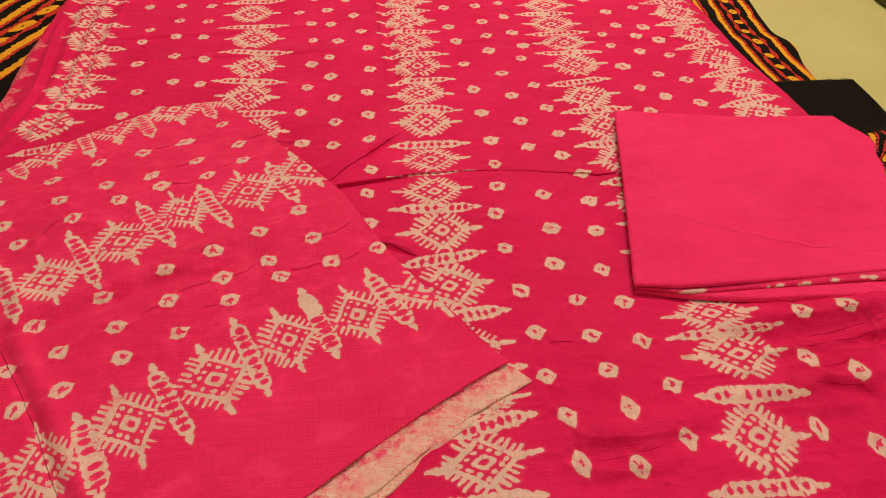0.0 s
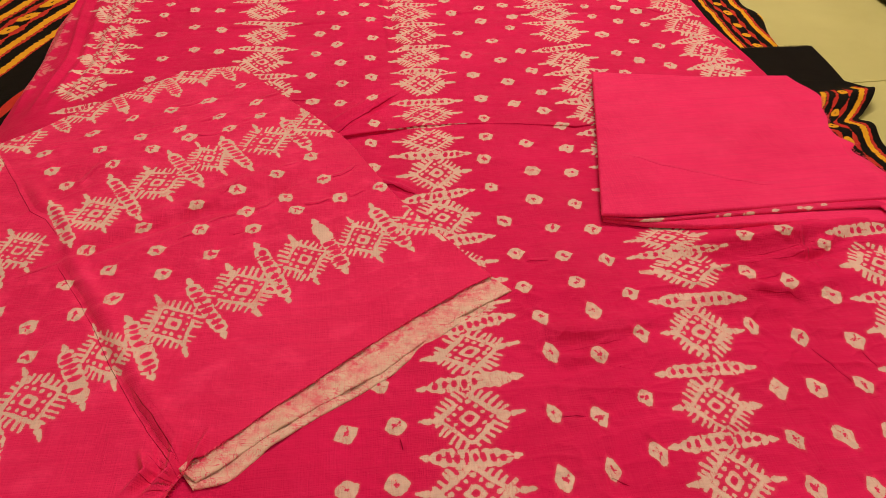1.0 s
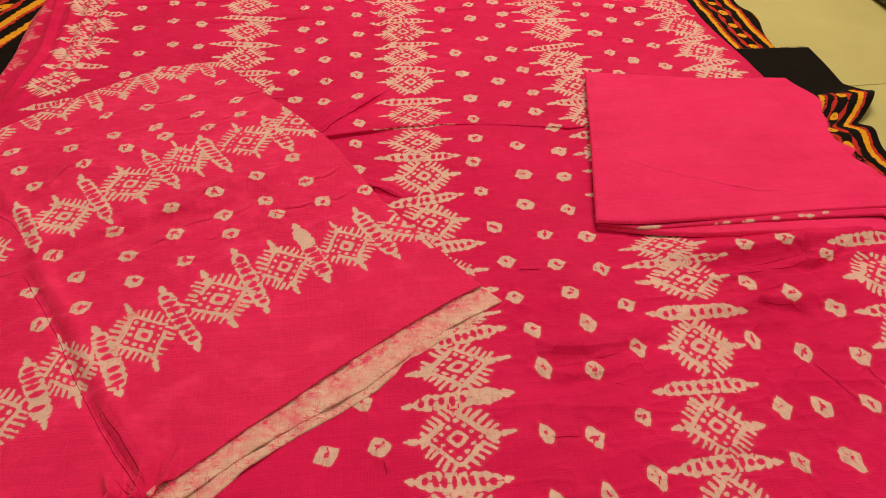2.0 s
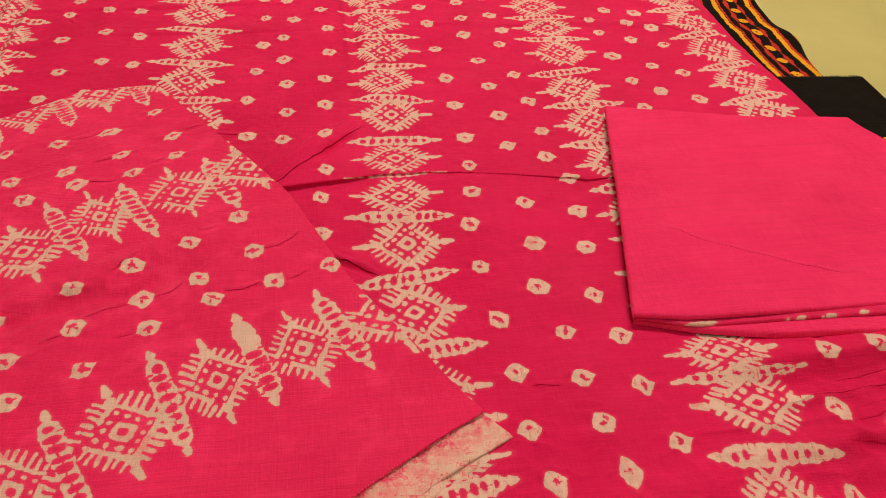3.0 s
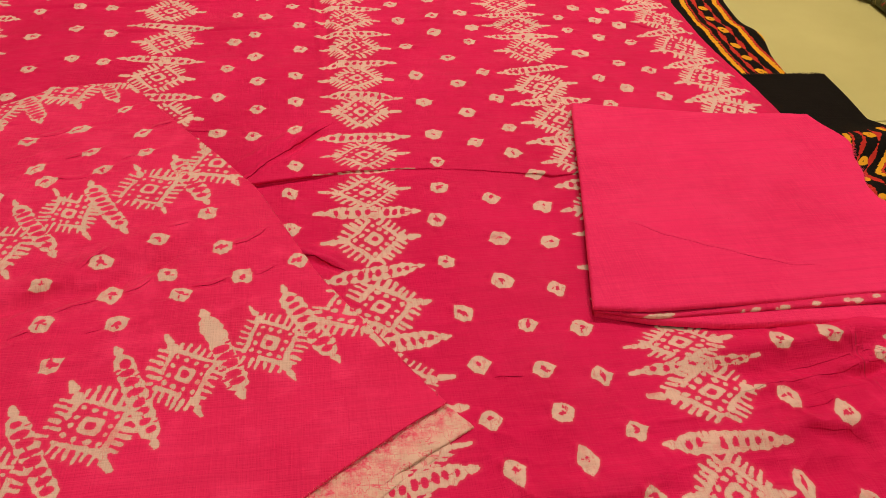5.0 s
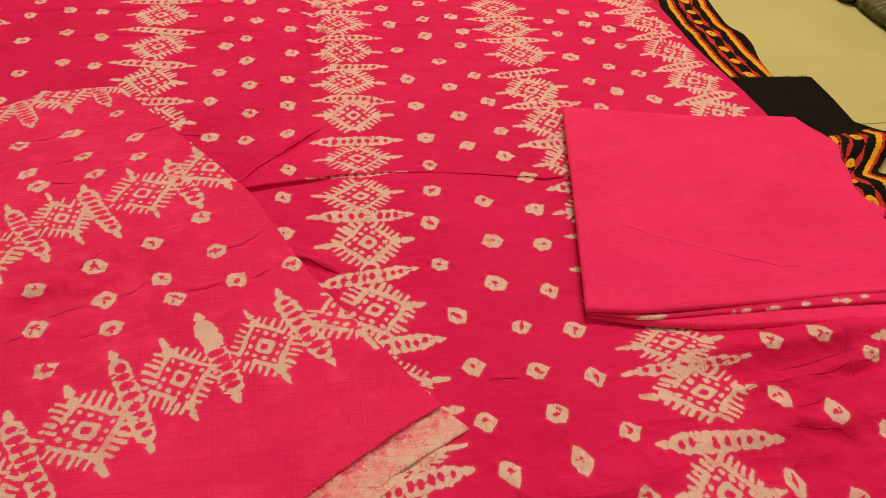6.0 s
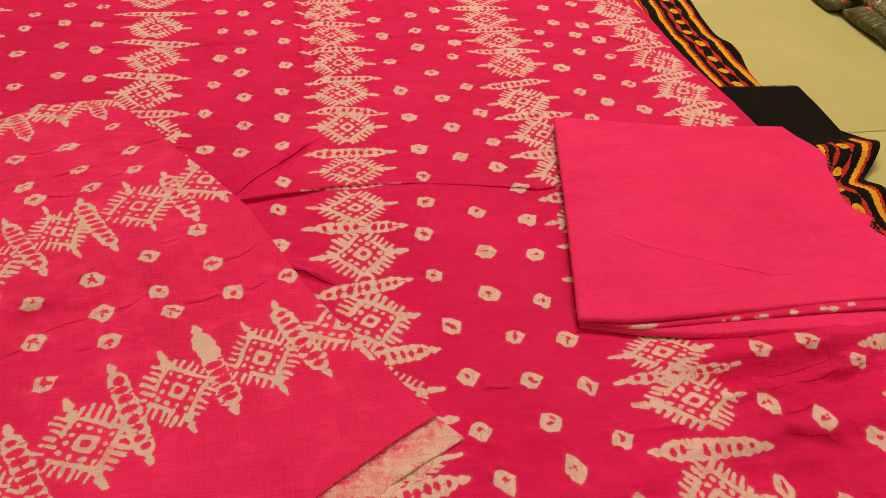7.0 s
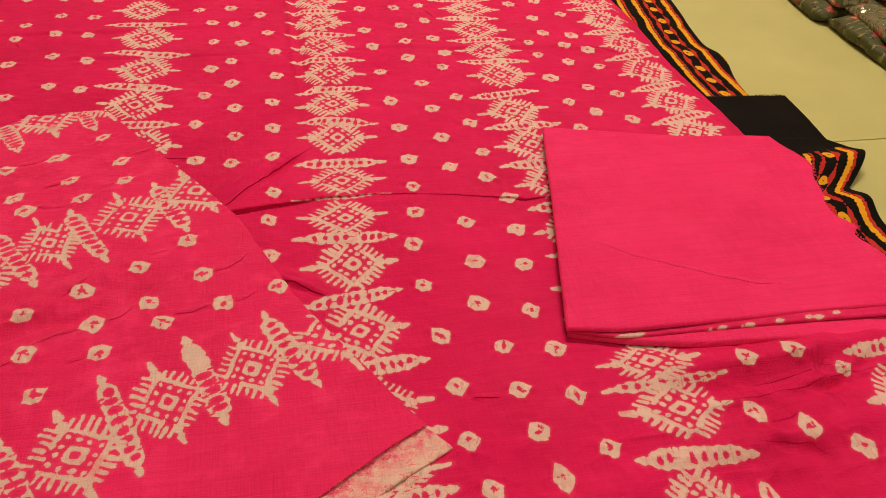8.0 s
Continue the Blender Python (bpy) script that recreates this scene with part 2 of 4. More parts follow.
def coons(top, right, bottom, left):
    """Places between four edges: top and bottom run left to right, left and right run top to bottom."""
    n, m = len(left), len(top)
    s, t = np.linspace(0, 1, m)[None, :, None], np.linspace(0, 1, n)[:, None, None]
    P = (1 - t) * top[None] + t * bottom[None] + (1 - s) * left[:, None] + s * right[:, None]
    P -= (1 - s) * (1 - t) * top[0] + s * (1 - t) * top[-1] + (1 - s) * t * bottom[0] + s * t * bottom[-1]
    return P[..., 0], P[..., 1]


def crease(X, Y, Z, points, width, height, taper=0.012):
    """A narrow ridge (or valley) along a line, dying away at its ends."""
    pts = [np.array(p, float) for p in points]
    lengths = [np.hypot(*(b - a)) for a, b in zip(pts, pts[1:])]
    best, along, run, total = np.full(X.shape, 9.0), np.zeros(X.shape), 0.0, sum(lengths)
    for a, b, l in zip(pts, pts[1:], lengths):
        e = (b - a) / l
        s = np.clip((X - a[0]) * e[0] + (Y - a[1]) * e[1], 0, l)
        d = np.hypot(X - a[0] - s * e[0], Y - a[1] - s * e[1])
        closer = d < best
        best, along, run = np.where(closer, d, best), np.where(closer, run + s, along), run + l
    ends = np.clip(np.minimum(along, total - along) / taper, 0.0, 1)
    Z += height * ends * np.exp(-(best / width) ** 2)


def tuck(X, Y, Z, points, width, height, taper=0.004):
    """A small sharp tuck along a line: its far side stands up over its near side."""
    pts = [np.array(p, float) for p in points]
    if pts[0][0] > pts[-1][0]:
        pts = pts[::-1]
    lengths = [np.hypot(*(b - a)) for a, b in zip(pts, pts[1:])]
    lo, hi = np.min(pts, 0) - 0.02, np.max(pts, 0) + 0.02
    rows = np.where((X > lo[0]) & (X < hi[0]) & (Y > lo[1]) & (Y < hi[1]))
    x, y = X[rows], Y[rows]
    y = y + 0.0008 * grain(x, y, 0.012, 5, 2)
    best, along, run, total = np.full(x.shape, 9.0), np.zeros(x.shape), 0.0, sum(lengths)
    for a, b, l in zip(pts, pts[1:], lengths):
        e = (b - a) / l
        s = np.clip((x - a[0]) * e[0] + (y - a[1]) * e[1], 0, l)
        d = np.hypot(x - a[0] - s * e[0], y - a[1] - s * e[1])
        d = np.where(e[0] * (y - a[1]) - e[1] * (x - a[0]) > 0, d, -d)
        closer = abs(d) < abs(best)
        best, along, run = np.where(closer, d, best), np.where(closer, run + s, along), run + l
    ends = np.clip(np.minimum(along, total - along) / min(taper, 0.45 * total), 0.0, 1)
    ends = ends * ends * (3 - 2 * ends) * (0.75 + 0.35 * grain(x, y, 0.03, 9, 2))
    q = best / width
    Z[rows] += height * ends * q * np.exp(-q * q)


class Pinches:
    """Thin pressed-in tucks: a signed distance in millimetres (far side above nought) and a depth, for the cloth's fine relief."""

    def __init__(self, X, Y):
        self.X, self.Y, self.d, self.w = X, Y, np.zeros(X.shape), np.zeros(X.shape)

    def line(self, points, depth=1.0, taper=0.010):
        pts = sorted((np.array(p, float) for p in points), key=lambda p: p[0])
        lo, hi = np.min(pts, 0) - 0.008, np.max(pts, 0) + 0.008
        rows = np.where((self.X > lo[0]) & (self.X < hi[0]) & (self.Y > lo[1]) & (self.Y < hi[1]))
        x, y = self.X[rows], self.Y[rows]
        y = y + 0.0011 * grain(x, y, 0.016, 5, 2)
        lengths = [np.hypot(*(b - a)) for a, b in zip(pts, pts[1:])]
        best, along, run, total = np.full(x.shape, 9.0), np.zeros(x.shape), 0.0, sum(lengths)
        for a, b, l in zip(pts, pts[1:], lengths):
            e = (b - a) / l
            q = np.clip((x - a[0]) * e[0] + (y - a[1]) * e[1], 0, l)
            d = np.hypot(x - a[0] - q * e[0], y - a[1] - q * e[1])
            d = np.where(e[0] * (y - a[1]) - e[1] * (x - a[0]) > 0, d, -d)
            closer = abs(d) < abs(best)
            best, along, run = np.where(closer, d, best), np.where(closer, run + q, along), run + l
        ends = np.clip(np.minimum(along, total - along) / min(taper, 0.4 * total), 0, 1)
        w = depth * ends * np.clip((0.006 - abs(best)) / 0.003, 0, 1)
        win = w > self.w[rows]
        rows = tuple(r[win] for r in rows)
        self.d[rows], self.w[rows] = best[win] * 1000, w[win]

    def layers(self):
        return {"pinch": self.d, "pinch_depth": self.w}


def pleat(X, Y, Z, points, heights, soft=0.0009, reach=0.05):
    """A fold that runs across: the far side lies on top, with a steep lip towards the near side."""
    p = np.array(points)
    d = Y - np.interp(X, p[:, 0], p[:, 1])
    h = np.interp(X, p[:, 0], heights)
    Z += h / (1 + np.exp(-np.clip(d / soft, -30, 30))) * np.exp(-np.clip(d, 0, None) / reach)


# ---- wax-resist stamps; depths in millimetres, above nought where the wax was ----
def capsule(x, y, a, b, r0, r1):
    ex, ey = b[0] - a[0], b[1] - a[1]
    s = np.clip(((x - a[0]) * ex + (y - a[1]) * ey) / (ex * ex + ey * ey), 0, 1)
    return r0 + (r1 - r0) * s - np.hypot(x - a[0] - s * ex, y - a[1] - s * ey)


def oval(x, y, cx, cy, rx, ry):
    q = np.hypot((x - cx) / rx, (y - cy) / ry)
    return (1 - q) * min(rx, ry)


class Print:
    """The wax pattern on one cloth."""

    def __init__(self, X, Y, seed, ladder=False):
        self.ladder = ladder
        self.X = X + 0.0010 * grain(X, Y, 0.012, seed, 2) + 0.0020 * grain(X, Y, 0.06, seed + 5, 1)
        self.Y = Y + 0.0010 * grain(X, Y, 0.012, seed + 1, 2) + 0.0020 * grain(X, Y, 0.06, seed + 6, 1)
        self.depth = np.full(X.shape, -6.0)
        self.lift = np.zeros(X.shape)
        self.rng = random.Random(seed)

    def local(self, cx, cy, angle, reach):
        rows = np.where((abs(self.X - cx) < reach) & (abs(self.Y - cy) < reach))
        c, s = math.cos(angle), math.sin(angle)
        dx, dy = (self.X[rows] - cx) * 1000, (self.Y[rows] - cy) * 1000
        return rows, dx * c + dy * s, -dx * s + dy * c

    def lay(self, rows, d):
        self.depth[rows] = np.maximum(self.depth[rows], d)

    def dot(self, cx, cy, angle=0.0, wide=1.0, tall=1.0):
        """A tied spot: a small lozenge with uneven corners, its middle marked by the pinched point."""
        r = self.rng
        rows, x, y = self.local(cx, cy, angle + r.uniform(-0.25, 0.25), 0.03)
        if not len(x):
            return
        size = r.uniform(8.9, 10.1)
        x, y = x / wide, y / tall
        turn, far = np.arctan2(y, x), np.hypot(x, y)
        p, a = r.uniform(1.15, 1.42), r.uniform(0, 3.1)
        jag = 0.35 * np.sin(3 * turn + a) + 0.14 * np.sin(9 * turn + 2 * a) + 0.16 * np.sin(21 * turn + 3 * a)
        rim = size + jag - (abs(x) ** p + abs(y) ** p) ** (1 / p)
        hx, hy = r.uniform(-0.9, 0.9), r.uniform(-0.9, 0.9)
        c, q = math.cos(a), math.sin(a)
        hole = capsule(x, y, (hx - r.uniform(0.8, 2.2) * c, hy - 1.6 * q), (hx + 1.6 * c, hy + r.uniform(0.8, 2.2) * q), r.uniform(0.4, 0.9), r.uniform(0.6, 1.3))
        hole = np.maximum(hole, capsule(x, y, (hx - 1.5 * q, hy + 1.5 * c), (hx + 1.2 * q, hy - 1.2 * c), 0.35, r.uniform(0.4, 1.0)))
        # Thin dyed lines round the middle: the small creases' shadow, drawn into the print.
        for _ in range(r.choice((1, 2, 3))):
            b, l = r.uniform(0, 6.28), r.uniform(3.6, 5.6)
            hole = np.maximum(hole, capsule(x, y, (2.6 * math.cos(b), 2.6 * math.sin(b)), (l * math.cos(b + 0.2), l * math.sin(b + 0.2)), r.uniform(0.1, 0.5), 0.3))
        self.lay(rows, np.minimum(rim, -hole - (0.35 if self.ladder else 0.10)) * min(wide, tall))
        self.lift[rows] += 0.0012 * np.exp(-(far / 8) ** 2) + 0.0006 * np.cos(5 * turn + a) * np.exp(-((far - 10) / 6) ** 2)

    def bar(self, x0, y0, x1, y1, filled=0, half=7.8, count=8):
        """A spindle with a row of round holes and a teardrop at each end."""
        r = self.rng
        cx, cy, L = (x0 + x1) / 2, (y0 + y1) / 2, math.hypot(x1 - x0, y1 - y0) * 500
        rows, x, y = self.local(cx, cy, math.atan2(y1 - y0, x1 - x0), 0.075)
        if not len(x):
            return
        half *= r.uniform(0.92, 1.08)
        y = y - r.uniform(-1.6, 1.6) * np.sin(x / L * 2) - r.uniform(-1, 1)
        pitch = 1.42 * L / count
        body = half * np.clip(1.18 - (abs(x) / (0.83 * L)) ** (6 if self.ladder else 4), -1, 1) - abs(y) + 0.5 * np.cos(x * 6.283 / pitch)
        for side in (-1, 1):
            body = np.maximum(body, capsule(x, y, (side * 0.70 * L, 0), (side * 0.84 * L, 0), half * 0.42, 1.7))
            body = np.maximum(body, capsule(x, y, (side * 0.86 * L, 0), (side * (0.98 * L - r.uniform(0, 1.2)), r.uniform(-0.6, 0.6)), half * r.uniform(0.40, 0.52), r.uniform(1.3, 2.2)))
        for k in range(count):
            hx = (k - (count - 1) / 2) * pitch + r.uniform(-0.7, 0.7)
            fit_half = half * (1 - (abs(hx) / (1.0 * L)) ** 3)
            tall = max(1.7, fit_half * (r.uniform(0.56, 0.72) if self.ladder else r.uniform(0.42, 0.60)))
            wide, off = (0.36 if self.ladder else 0.29) * pitch * r.uniform(0.80, 1.08), r.uniform(-0.7, 0.7)
            hole = (1 - ((abs(x - hx) / wide) ** 2.3 + (abs(y - off) / tall) ** 2.3) ** (1 / 2.3)) * min(wide, tall)
            if not hx * filled > 0.22 * L and r.random() > 0.05:
                body = np.minimum(body, -hole)
                if r.random() < 0.5:
                    body = np.minimum(body, -capsule(x, y, (hx, off), (hx + pitch, off + r.uniform(-0.6, 0.6)), 0.4, 0.3))
            for side in (-1, 1):
                if r.random() < 0.45:
                    at = hx + r.choice((0.0, 0.5)) * pitch
                    body = np.minimum(body, -capsule(x, y, (at, side * half * 1.4), (at + r.uniform(-1, 1), side * half * 0.5), 0.8, 0.25))
        self.lay(rows, body)

    def diamond(self, cx, cy, angle, wide=1.0, tall=1.0):
        """A small square ring inside a rhombus of dots, combed on its four sides, with a teardrop at each end."""
        r = self.rng
        rows, x, y = self.local(cx, cy, angle, 0.062)
        if not len(x):
            return
        k = min(wide, tall)
        x, y = x / wide, y / tall
        s, t = (x * 0.86 + y) / 1.414, (x * 0.86 - y) / 1.414
        ring = r.uniform(5.9, 6.7) - (abs(s) ** 5 + abs(t) ** 5) ** 0.2
        hs, ht = s - r.uniform(-0.5, 0.5), t - r.uniform(-0.5, 0.5)
        d = np.minimum(ring, (abs(hs) ** 3 + abs(ht) ** 3) ** (1 / 3) - r.uniform(2.3, 3.0))
        for f in range(4):
            u, v = ((s, t), (t, -s), (-s, -t), (-t, s))[f]
            for o in (-10.2, -3.4, 3.4):
                d = np.maximum(d, oval(u, v, 10.4, o + r.uniform(-0.7, 0.7), r.uniform(1.7, 2.4), r.uniform(1.7, 2.5)))
            whole = r.random()
            a, b = (-13.5, 13.5) if whole < 0.6 else (-13.5, r.uniform(-2, 7)) if whole < 0.8 else (r.uniform(-7, 2), 13.5)
            d = np.maximum(d, capsule(u, v, (15.1, a), (15.1, b), r.uniform(1.5, 2.5), r.uniform(1.5, 2.5)))
            for q in range(6):
                o = -12.6 + 5.0 * q + r.uniform(-0.5, 0.5)
                end = 24.6 + r.uniform(-2.2, 1.2) - 0.012 * o * o
                start = r.choice((14.8, 14.8, 14.8, 18.2))
                if r.random() < 0.97:
                    d = np.maximum(d, capsule(u, v, (start, o), (end, o * 1.05 + r.uniform(-0.6, 0.6)), r.uniform(1.5, 2.1), r.uniform(1.2, 1.7)))
        for side in (-1, 1):
            d = np.maximum(d, oval(x, y, side * 26.5, r.uniform(-0.5, 0.5), r.uniform(4.4, 6.4), r.uniform(3.2, 4.8)))
            d = np.maximum(d, capsule(x, y, (side * 34.0, 0), (side * r.uniform(40, 44), r.uniform(-1, 1)), r.uniform(2.6, 3.5), r.uniform(1.3, 2.2)))
            d = np.maximum(d, capsule(x, y, (side * 28.0, 0), (side * 33.0, 0), 1.7, r.uniform(0.4, 1.6)))
        self.lay(rows, d * k)

    def row(self, diamonds, bars, wide=0.97, tight=28.0):
        """A band of diamonds and spindles in turn; each diamond fills the room between its spindles."""
        for b in bars:
            self.bar(*b)
        mids = [((b[0] + b[2]) / 2, (b[1] + b[3]) / 2, math.atan2(b[3] - b[1], b[2] - b[0])) for b in bars]
        for cx, cy in diamonds:
            near = sorted(mids, key=lambda m: math.hypot(m[0] - cx, m[1] - cy))[:2]
            turn = sum(m[2] for m in near) / len(near)
            gaps = [abs(-(m[0] - cx) * math.sin(turn) + (m[1] - cy) * math.cos(turn)) * 1000 for m in near]
            room = min(sum(gaps) / len(gaps), 1.25 * min(gaps), 44)
            self.diamond(cx, cy, turn, wide * (0.84 if cy < 0.36 and cx > 0 else 1), max(0.44, min(1.25, (room - 4.0) / tight)))

    def finish(self, seed):
        spread = grain(self.X, self.Y, 0.03, seed, 2)
        self.depth += 0.35 * spread - (0.20 if self.ladder else 0.05)
        return self.depth


# ---- the room ----
FLOOR = -0.030
floor = tagged(new("floor"), "pale beige glazed tile floor with thin joints", "floor", kind="structure")
part("grout", slab(-2.2, -1.9, FLOOR - 0.06, 2.7, 3.4, FLOOR - 0.0015), grout_mat, floor)
wall = slab(-2.3, -2.0, FLOOR - 0.06, -2.2, 3.5, 2.62)
tagged(part("wall_west", wall, wall_mat), "plain cream painted wall", "wall", kind="structure")
tagged(part("wall_east", slab(2.7, -2.0, FLOOR - 0.06, 2.8, 3.5, 2.62), wall_mat), "plain cream painted wall", "wall", kind="structure")
tagged(part("wall_south", slab(-2.2, -2.0, FLOOR - 0.06, 2.7, -1.9, 2.62), wall_mat), "plain cream painted wall", "wall", kind="structure")
tagged(part("wall_north", slab(-2.2, 3.4, FLOOR - 0.06, 2.7, 3.5, 2.62), wall_mat), "plain cream painted wall", "wall", kind="structure")
tagged(part("ceiling", slab(-2.3, -2.0, 2.62, 2.8, 3.5, 2.72), ceiling_mat), "plain white painted ceiling", "ceiling", kind="structure")
# Unseen panels over the lamps; the second is made up to carry the fill.
for cx, cy in ((0.5, 1.75), (0.7, -0.8)):
    lamp = thing("unseen_ceiling_panel", "unseen white panel lamp, placed at the ceiling to light the cloth", "lamp", "ceiling lamps")
    lamp.location = (cx, cy, 2.62)
    part("housing", slab(-0.64, -0.19, -0.06, 0.64, 0.19, 0.0, 0.006), metal_mat, lamp)
    part("diffuser", slab(-0.60, -0.15, -0.068, 0.60, 0.15, -0.0605), glow, lamp)

# ---- the large batik cloth ----
ys = [0.09]
while ys[-1] < 1.44:
    ys.append(ys[-1] + (0.00105 if ys[-1] < 0.62 else 0.00125 if ys[-1] < 0.95 else 0.0017))
ys = np.array(ys)
LEFT_EDGE = polyline([(-0.559, 0.100), (-0.565, 0.595), (-0.565, 1.009), (-0.574, 1.096), (-0.573, 1.169), (-0.562, 1.265), (-0.552, 1.481)], 400)
RIGHT_EDGE = polyline([(0.478, 0.103), (0.477, 0.450), (0.469, 0.654), (0.456, 0.810), (0.450, 0.891), (0.440, 0.969), (0.439, 1.073), (0.433, 1.196), (0.423, 1.469)], 400)
lx, rx = np.interp(ys, LEFT_EDGE[:, 1], LEFT_EDGE[:, 0]), np.interp(ys, RIGHT_EDGE[:, 1], RIGHT_EDGE[:, 0])
s = np.linspace(0, 1, 960)[None]
X = lx[:, None] * (1 - s) + rx[:, None] * s
Y = np.repeat(ys[:, None], X.shape[1], 1)
Z = 0.0014 * grain(X, Y, 0.16, 3, 3) + 0.0009 * grain(X, Y, 0.05, 19, 2) + 0.0004 * grain(X, Y, 0.02, 8, 2)
corner = np.clip((0.50 - Y) / 0.12, 0, 1) * np.clip((X + 0.10) / 0.15, 0, 1)
Z += (0.0003 + 0.0018 * corner) * (1 - np.abs(np.clip(grain(X * 0.55 + 0.25 * Y, Y * 1.5, 0.055, 51, 2), -1, 1))) ** 5
Z += (0.0002 + 0.0010 * corner) * (1 - np.abs(np.clip(grain(X * 0.9 - 0.3 * Y, Y * 1.2, 0.022, 53, 2), -1, 1))) ** 4
pleat(X, Y, Z, [(-0.20, 0.672), (-0.150, 0.686), (-0.115, 0.692), (-0.073, 0.700), (-0.042, 0.705), (0.012, 0.707), (0.066, 0.700), (0.130, 0.687), (0.156, 0.681), (0.192, 0.684), (0.288, 0.691)],
      [0.0, 0.0, 0.0060, 0.0052, 0.0030, 0.0016, 0.0010, 0.0014, 0.0024, 0.0012, 0.0], 0.0007)
pleat(X, Y, Z, [(-0.490, 1.093), (-0.362, 1.093), (-0.288, 1.093), (-0.196, 1.098), (-0.147, 1.104)], [0.0, 0.0028, 0.0032, 0.0018, 0.0], 0.0010, 0.03)
pleat(X, Y, Z, [(-0.410, 1.021), (-0.283, 1.020), (-0.184, 1.017), (-0.078, 1.022), (0.072, 1.018), (0.158, 1.005), (0.261, 1.001), (0.325, 0.987), (0.387, 0.982)],
      [0.0, 0.0026, 0.0020, 0.0010, 0.0022, 0.0030, 0.0026, 0.0020, 0.0], 0.0010, 0.03)
crease(X, Y, Z, [(-0.148, 0.705), (-0.120, 0.730), (-0.088, 0.762), (-0.048, 0.802)], 0.008, 0.0050, 0.03)
crease(X, Y, Z, [(-0.095, 0.613), (-0.066, 0.598), (-0.028, 0.574)], 0.007, 0.0045, 0.03)
pinches = Pinches(X, Y)
for line in ([(0.055, 0.448), (0.079, 0.447)], [(0.271, 0.315), (0.279, 0.296), (0.289, 0.271)], [(0.311, 0.307), (0.315, 0.284)], [(0.049, 0.267), (0.071, 0.264)],
             [(-0.074, 0.261), (-0.072, 0.248)], [(0.060, 1.138), (0.087, 1.142)], [(0.126, 1.135), (0.136, 1.110)], [(0.320, 1.001), (0.358, 0.980)], [(0.326, 0.456), (0.323, 0.401)],
             [(-0.222, 0.796), (-0.158, 0.784)], [(0.074, 0.211), (0.088, 0.201)], [(-0.391, 1.071), (-0.386, 1.057)]):
    pinches.line(line, 0.65)
    tuck(X, Y, Z, line, 0.0030, 0.0020)
pinches.line([(-0.150, 0.682), (-0.115, 0.712), (-0.083, 0.748), (-0.040, 0.797)], 1.0, 0.03)
pinches.line([(-0.100, 0.607), (-0.076, 0.593), (-0.058, 0.582), (-0.036, 0.566)], 1.0, 0.02)
for line in ([(0.217, 0.413), (0.242, 0.420), (0.272, 0.423), (0.306, 0.427), (0.348, 0.435), (0.400, 0.440)], [(0.259, 0.398), (0.278, 0.400), (0.292, 0.404)], [(0.330, 0.421), (0.325, 0.407)],
             [(0.257, 0.432), (0.297, 0.437), (0.332, 0.442), (0.361, 0.440)], [(0.244, 0.383), (0.282, 0.376), (0.295, 0.366)], [(0.039, 0.330), (0.093, 0.336), (0.127, 0.344)],
             [(0.095, 0.317), (0.127, 0.303)], [(-0.188, 0.785), (-0.165, 0.780)], [(0.255, 0.408), (0.294, 0.413), (0.322, 0.414)]):
    pinches.line(line, 0.3, 0.02)
tuck(X, Y, Z, [(-0.142, 0.690), (-0.115, 0.712), (-0.083, 0.748), (-0.040, 0.797)], 0.0050, 0.0080, 0.04)
tuck(X, Y, Z, [(-0.096, 0.604), (-0.076, 0.593), (-0.058, 0.582), (-0.036, 0.566)], 0.0036, 0.0070, 0.02)
tuck(X, Y, Z, [(0.20, 0.444), (0.27, 0.446), (0.35, 0.452), (0.45, 0.462)], 0.011, 0.0080, 0.05)
tuck(X, Y, Z, [(0.19, 0.372), (0.25, 0.376), (0.33, 0.385), (0.42, 0.40)], 0.011, 0.0060, 0.05)
tuck(X, Y, Z, [(0.03, 0.346), (0.11, 0.350), (0.16, 0.362)], 0.011, 0.0048, 0.04)
tuck(X, Y, Z, [(0.28, 0.425), (0.33, 0.43), (0.38, 0.452)], 0.006, 0.0070, 0.02)
tuck(X, Y, Z, [(0.20, 0.407), (0.242, 0.416), (0.306, 0.423), (0.348, 0.431), (0.42, 0.440)], 0.0075, 0.0070, 0.03)
tuck(X, Y, Z, [(0.205, 0.362), (0.24, 0.355), (0.29, 0.352)], 0.0090, 0.0045, 0.03)
tuck(X, Y, Z, [(0.035, 0.318), (0.10, 0.320), (0.155, 0.333)], 0.0090, 0.0048, 0.03)
tuck(X, Y, Z, [(0.24, 0.385), (0.285, 0.377), (0.30, 0.360)], 0.0060, 0.0060, 0.02)
tuck(X, Y, Z, [(-0.20, 1.015), (-0.10, 1.017), (-0.02, 1.014)], 0.002, 0.003, 0.02)
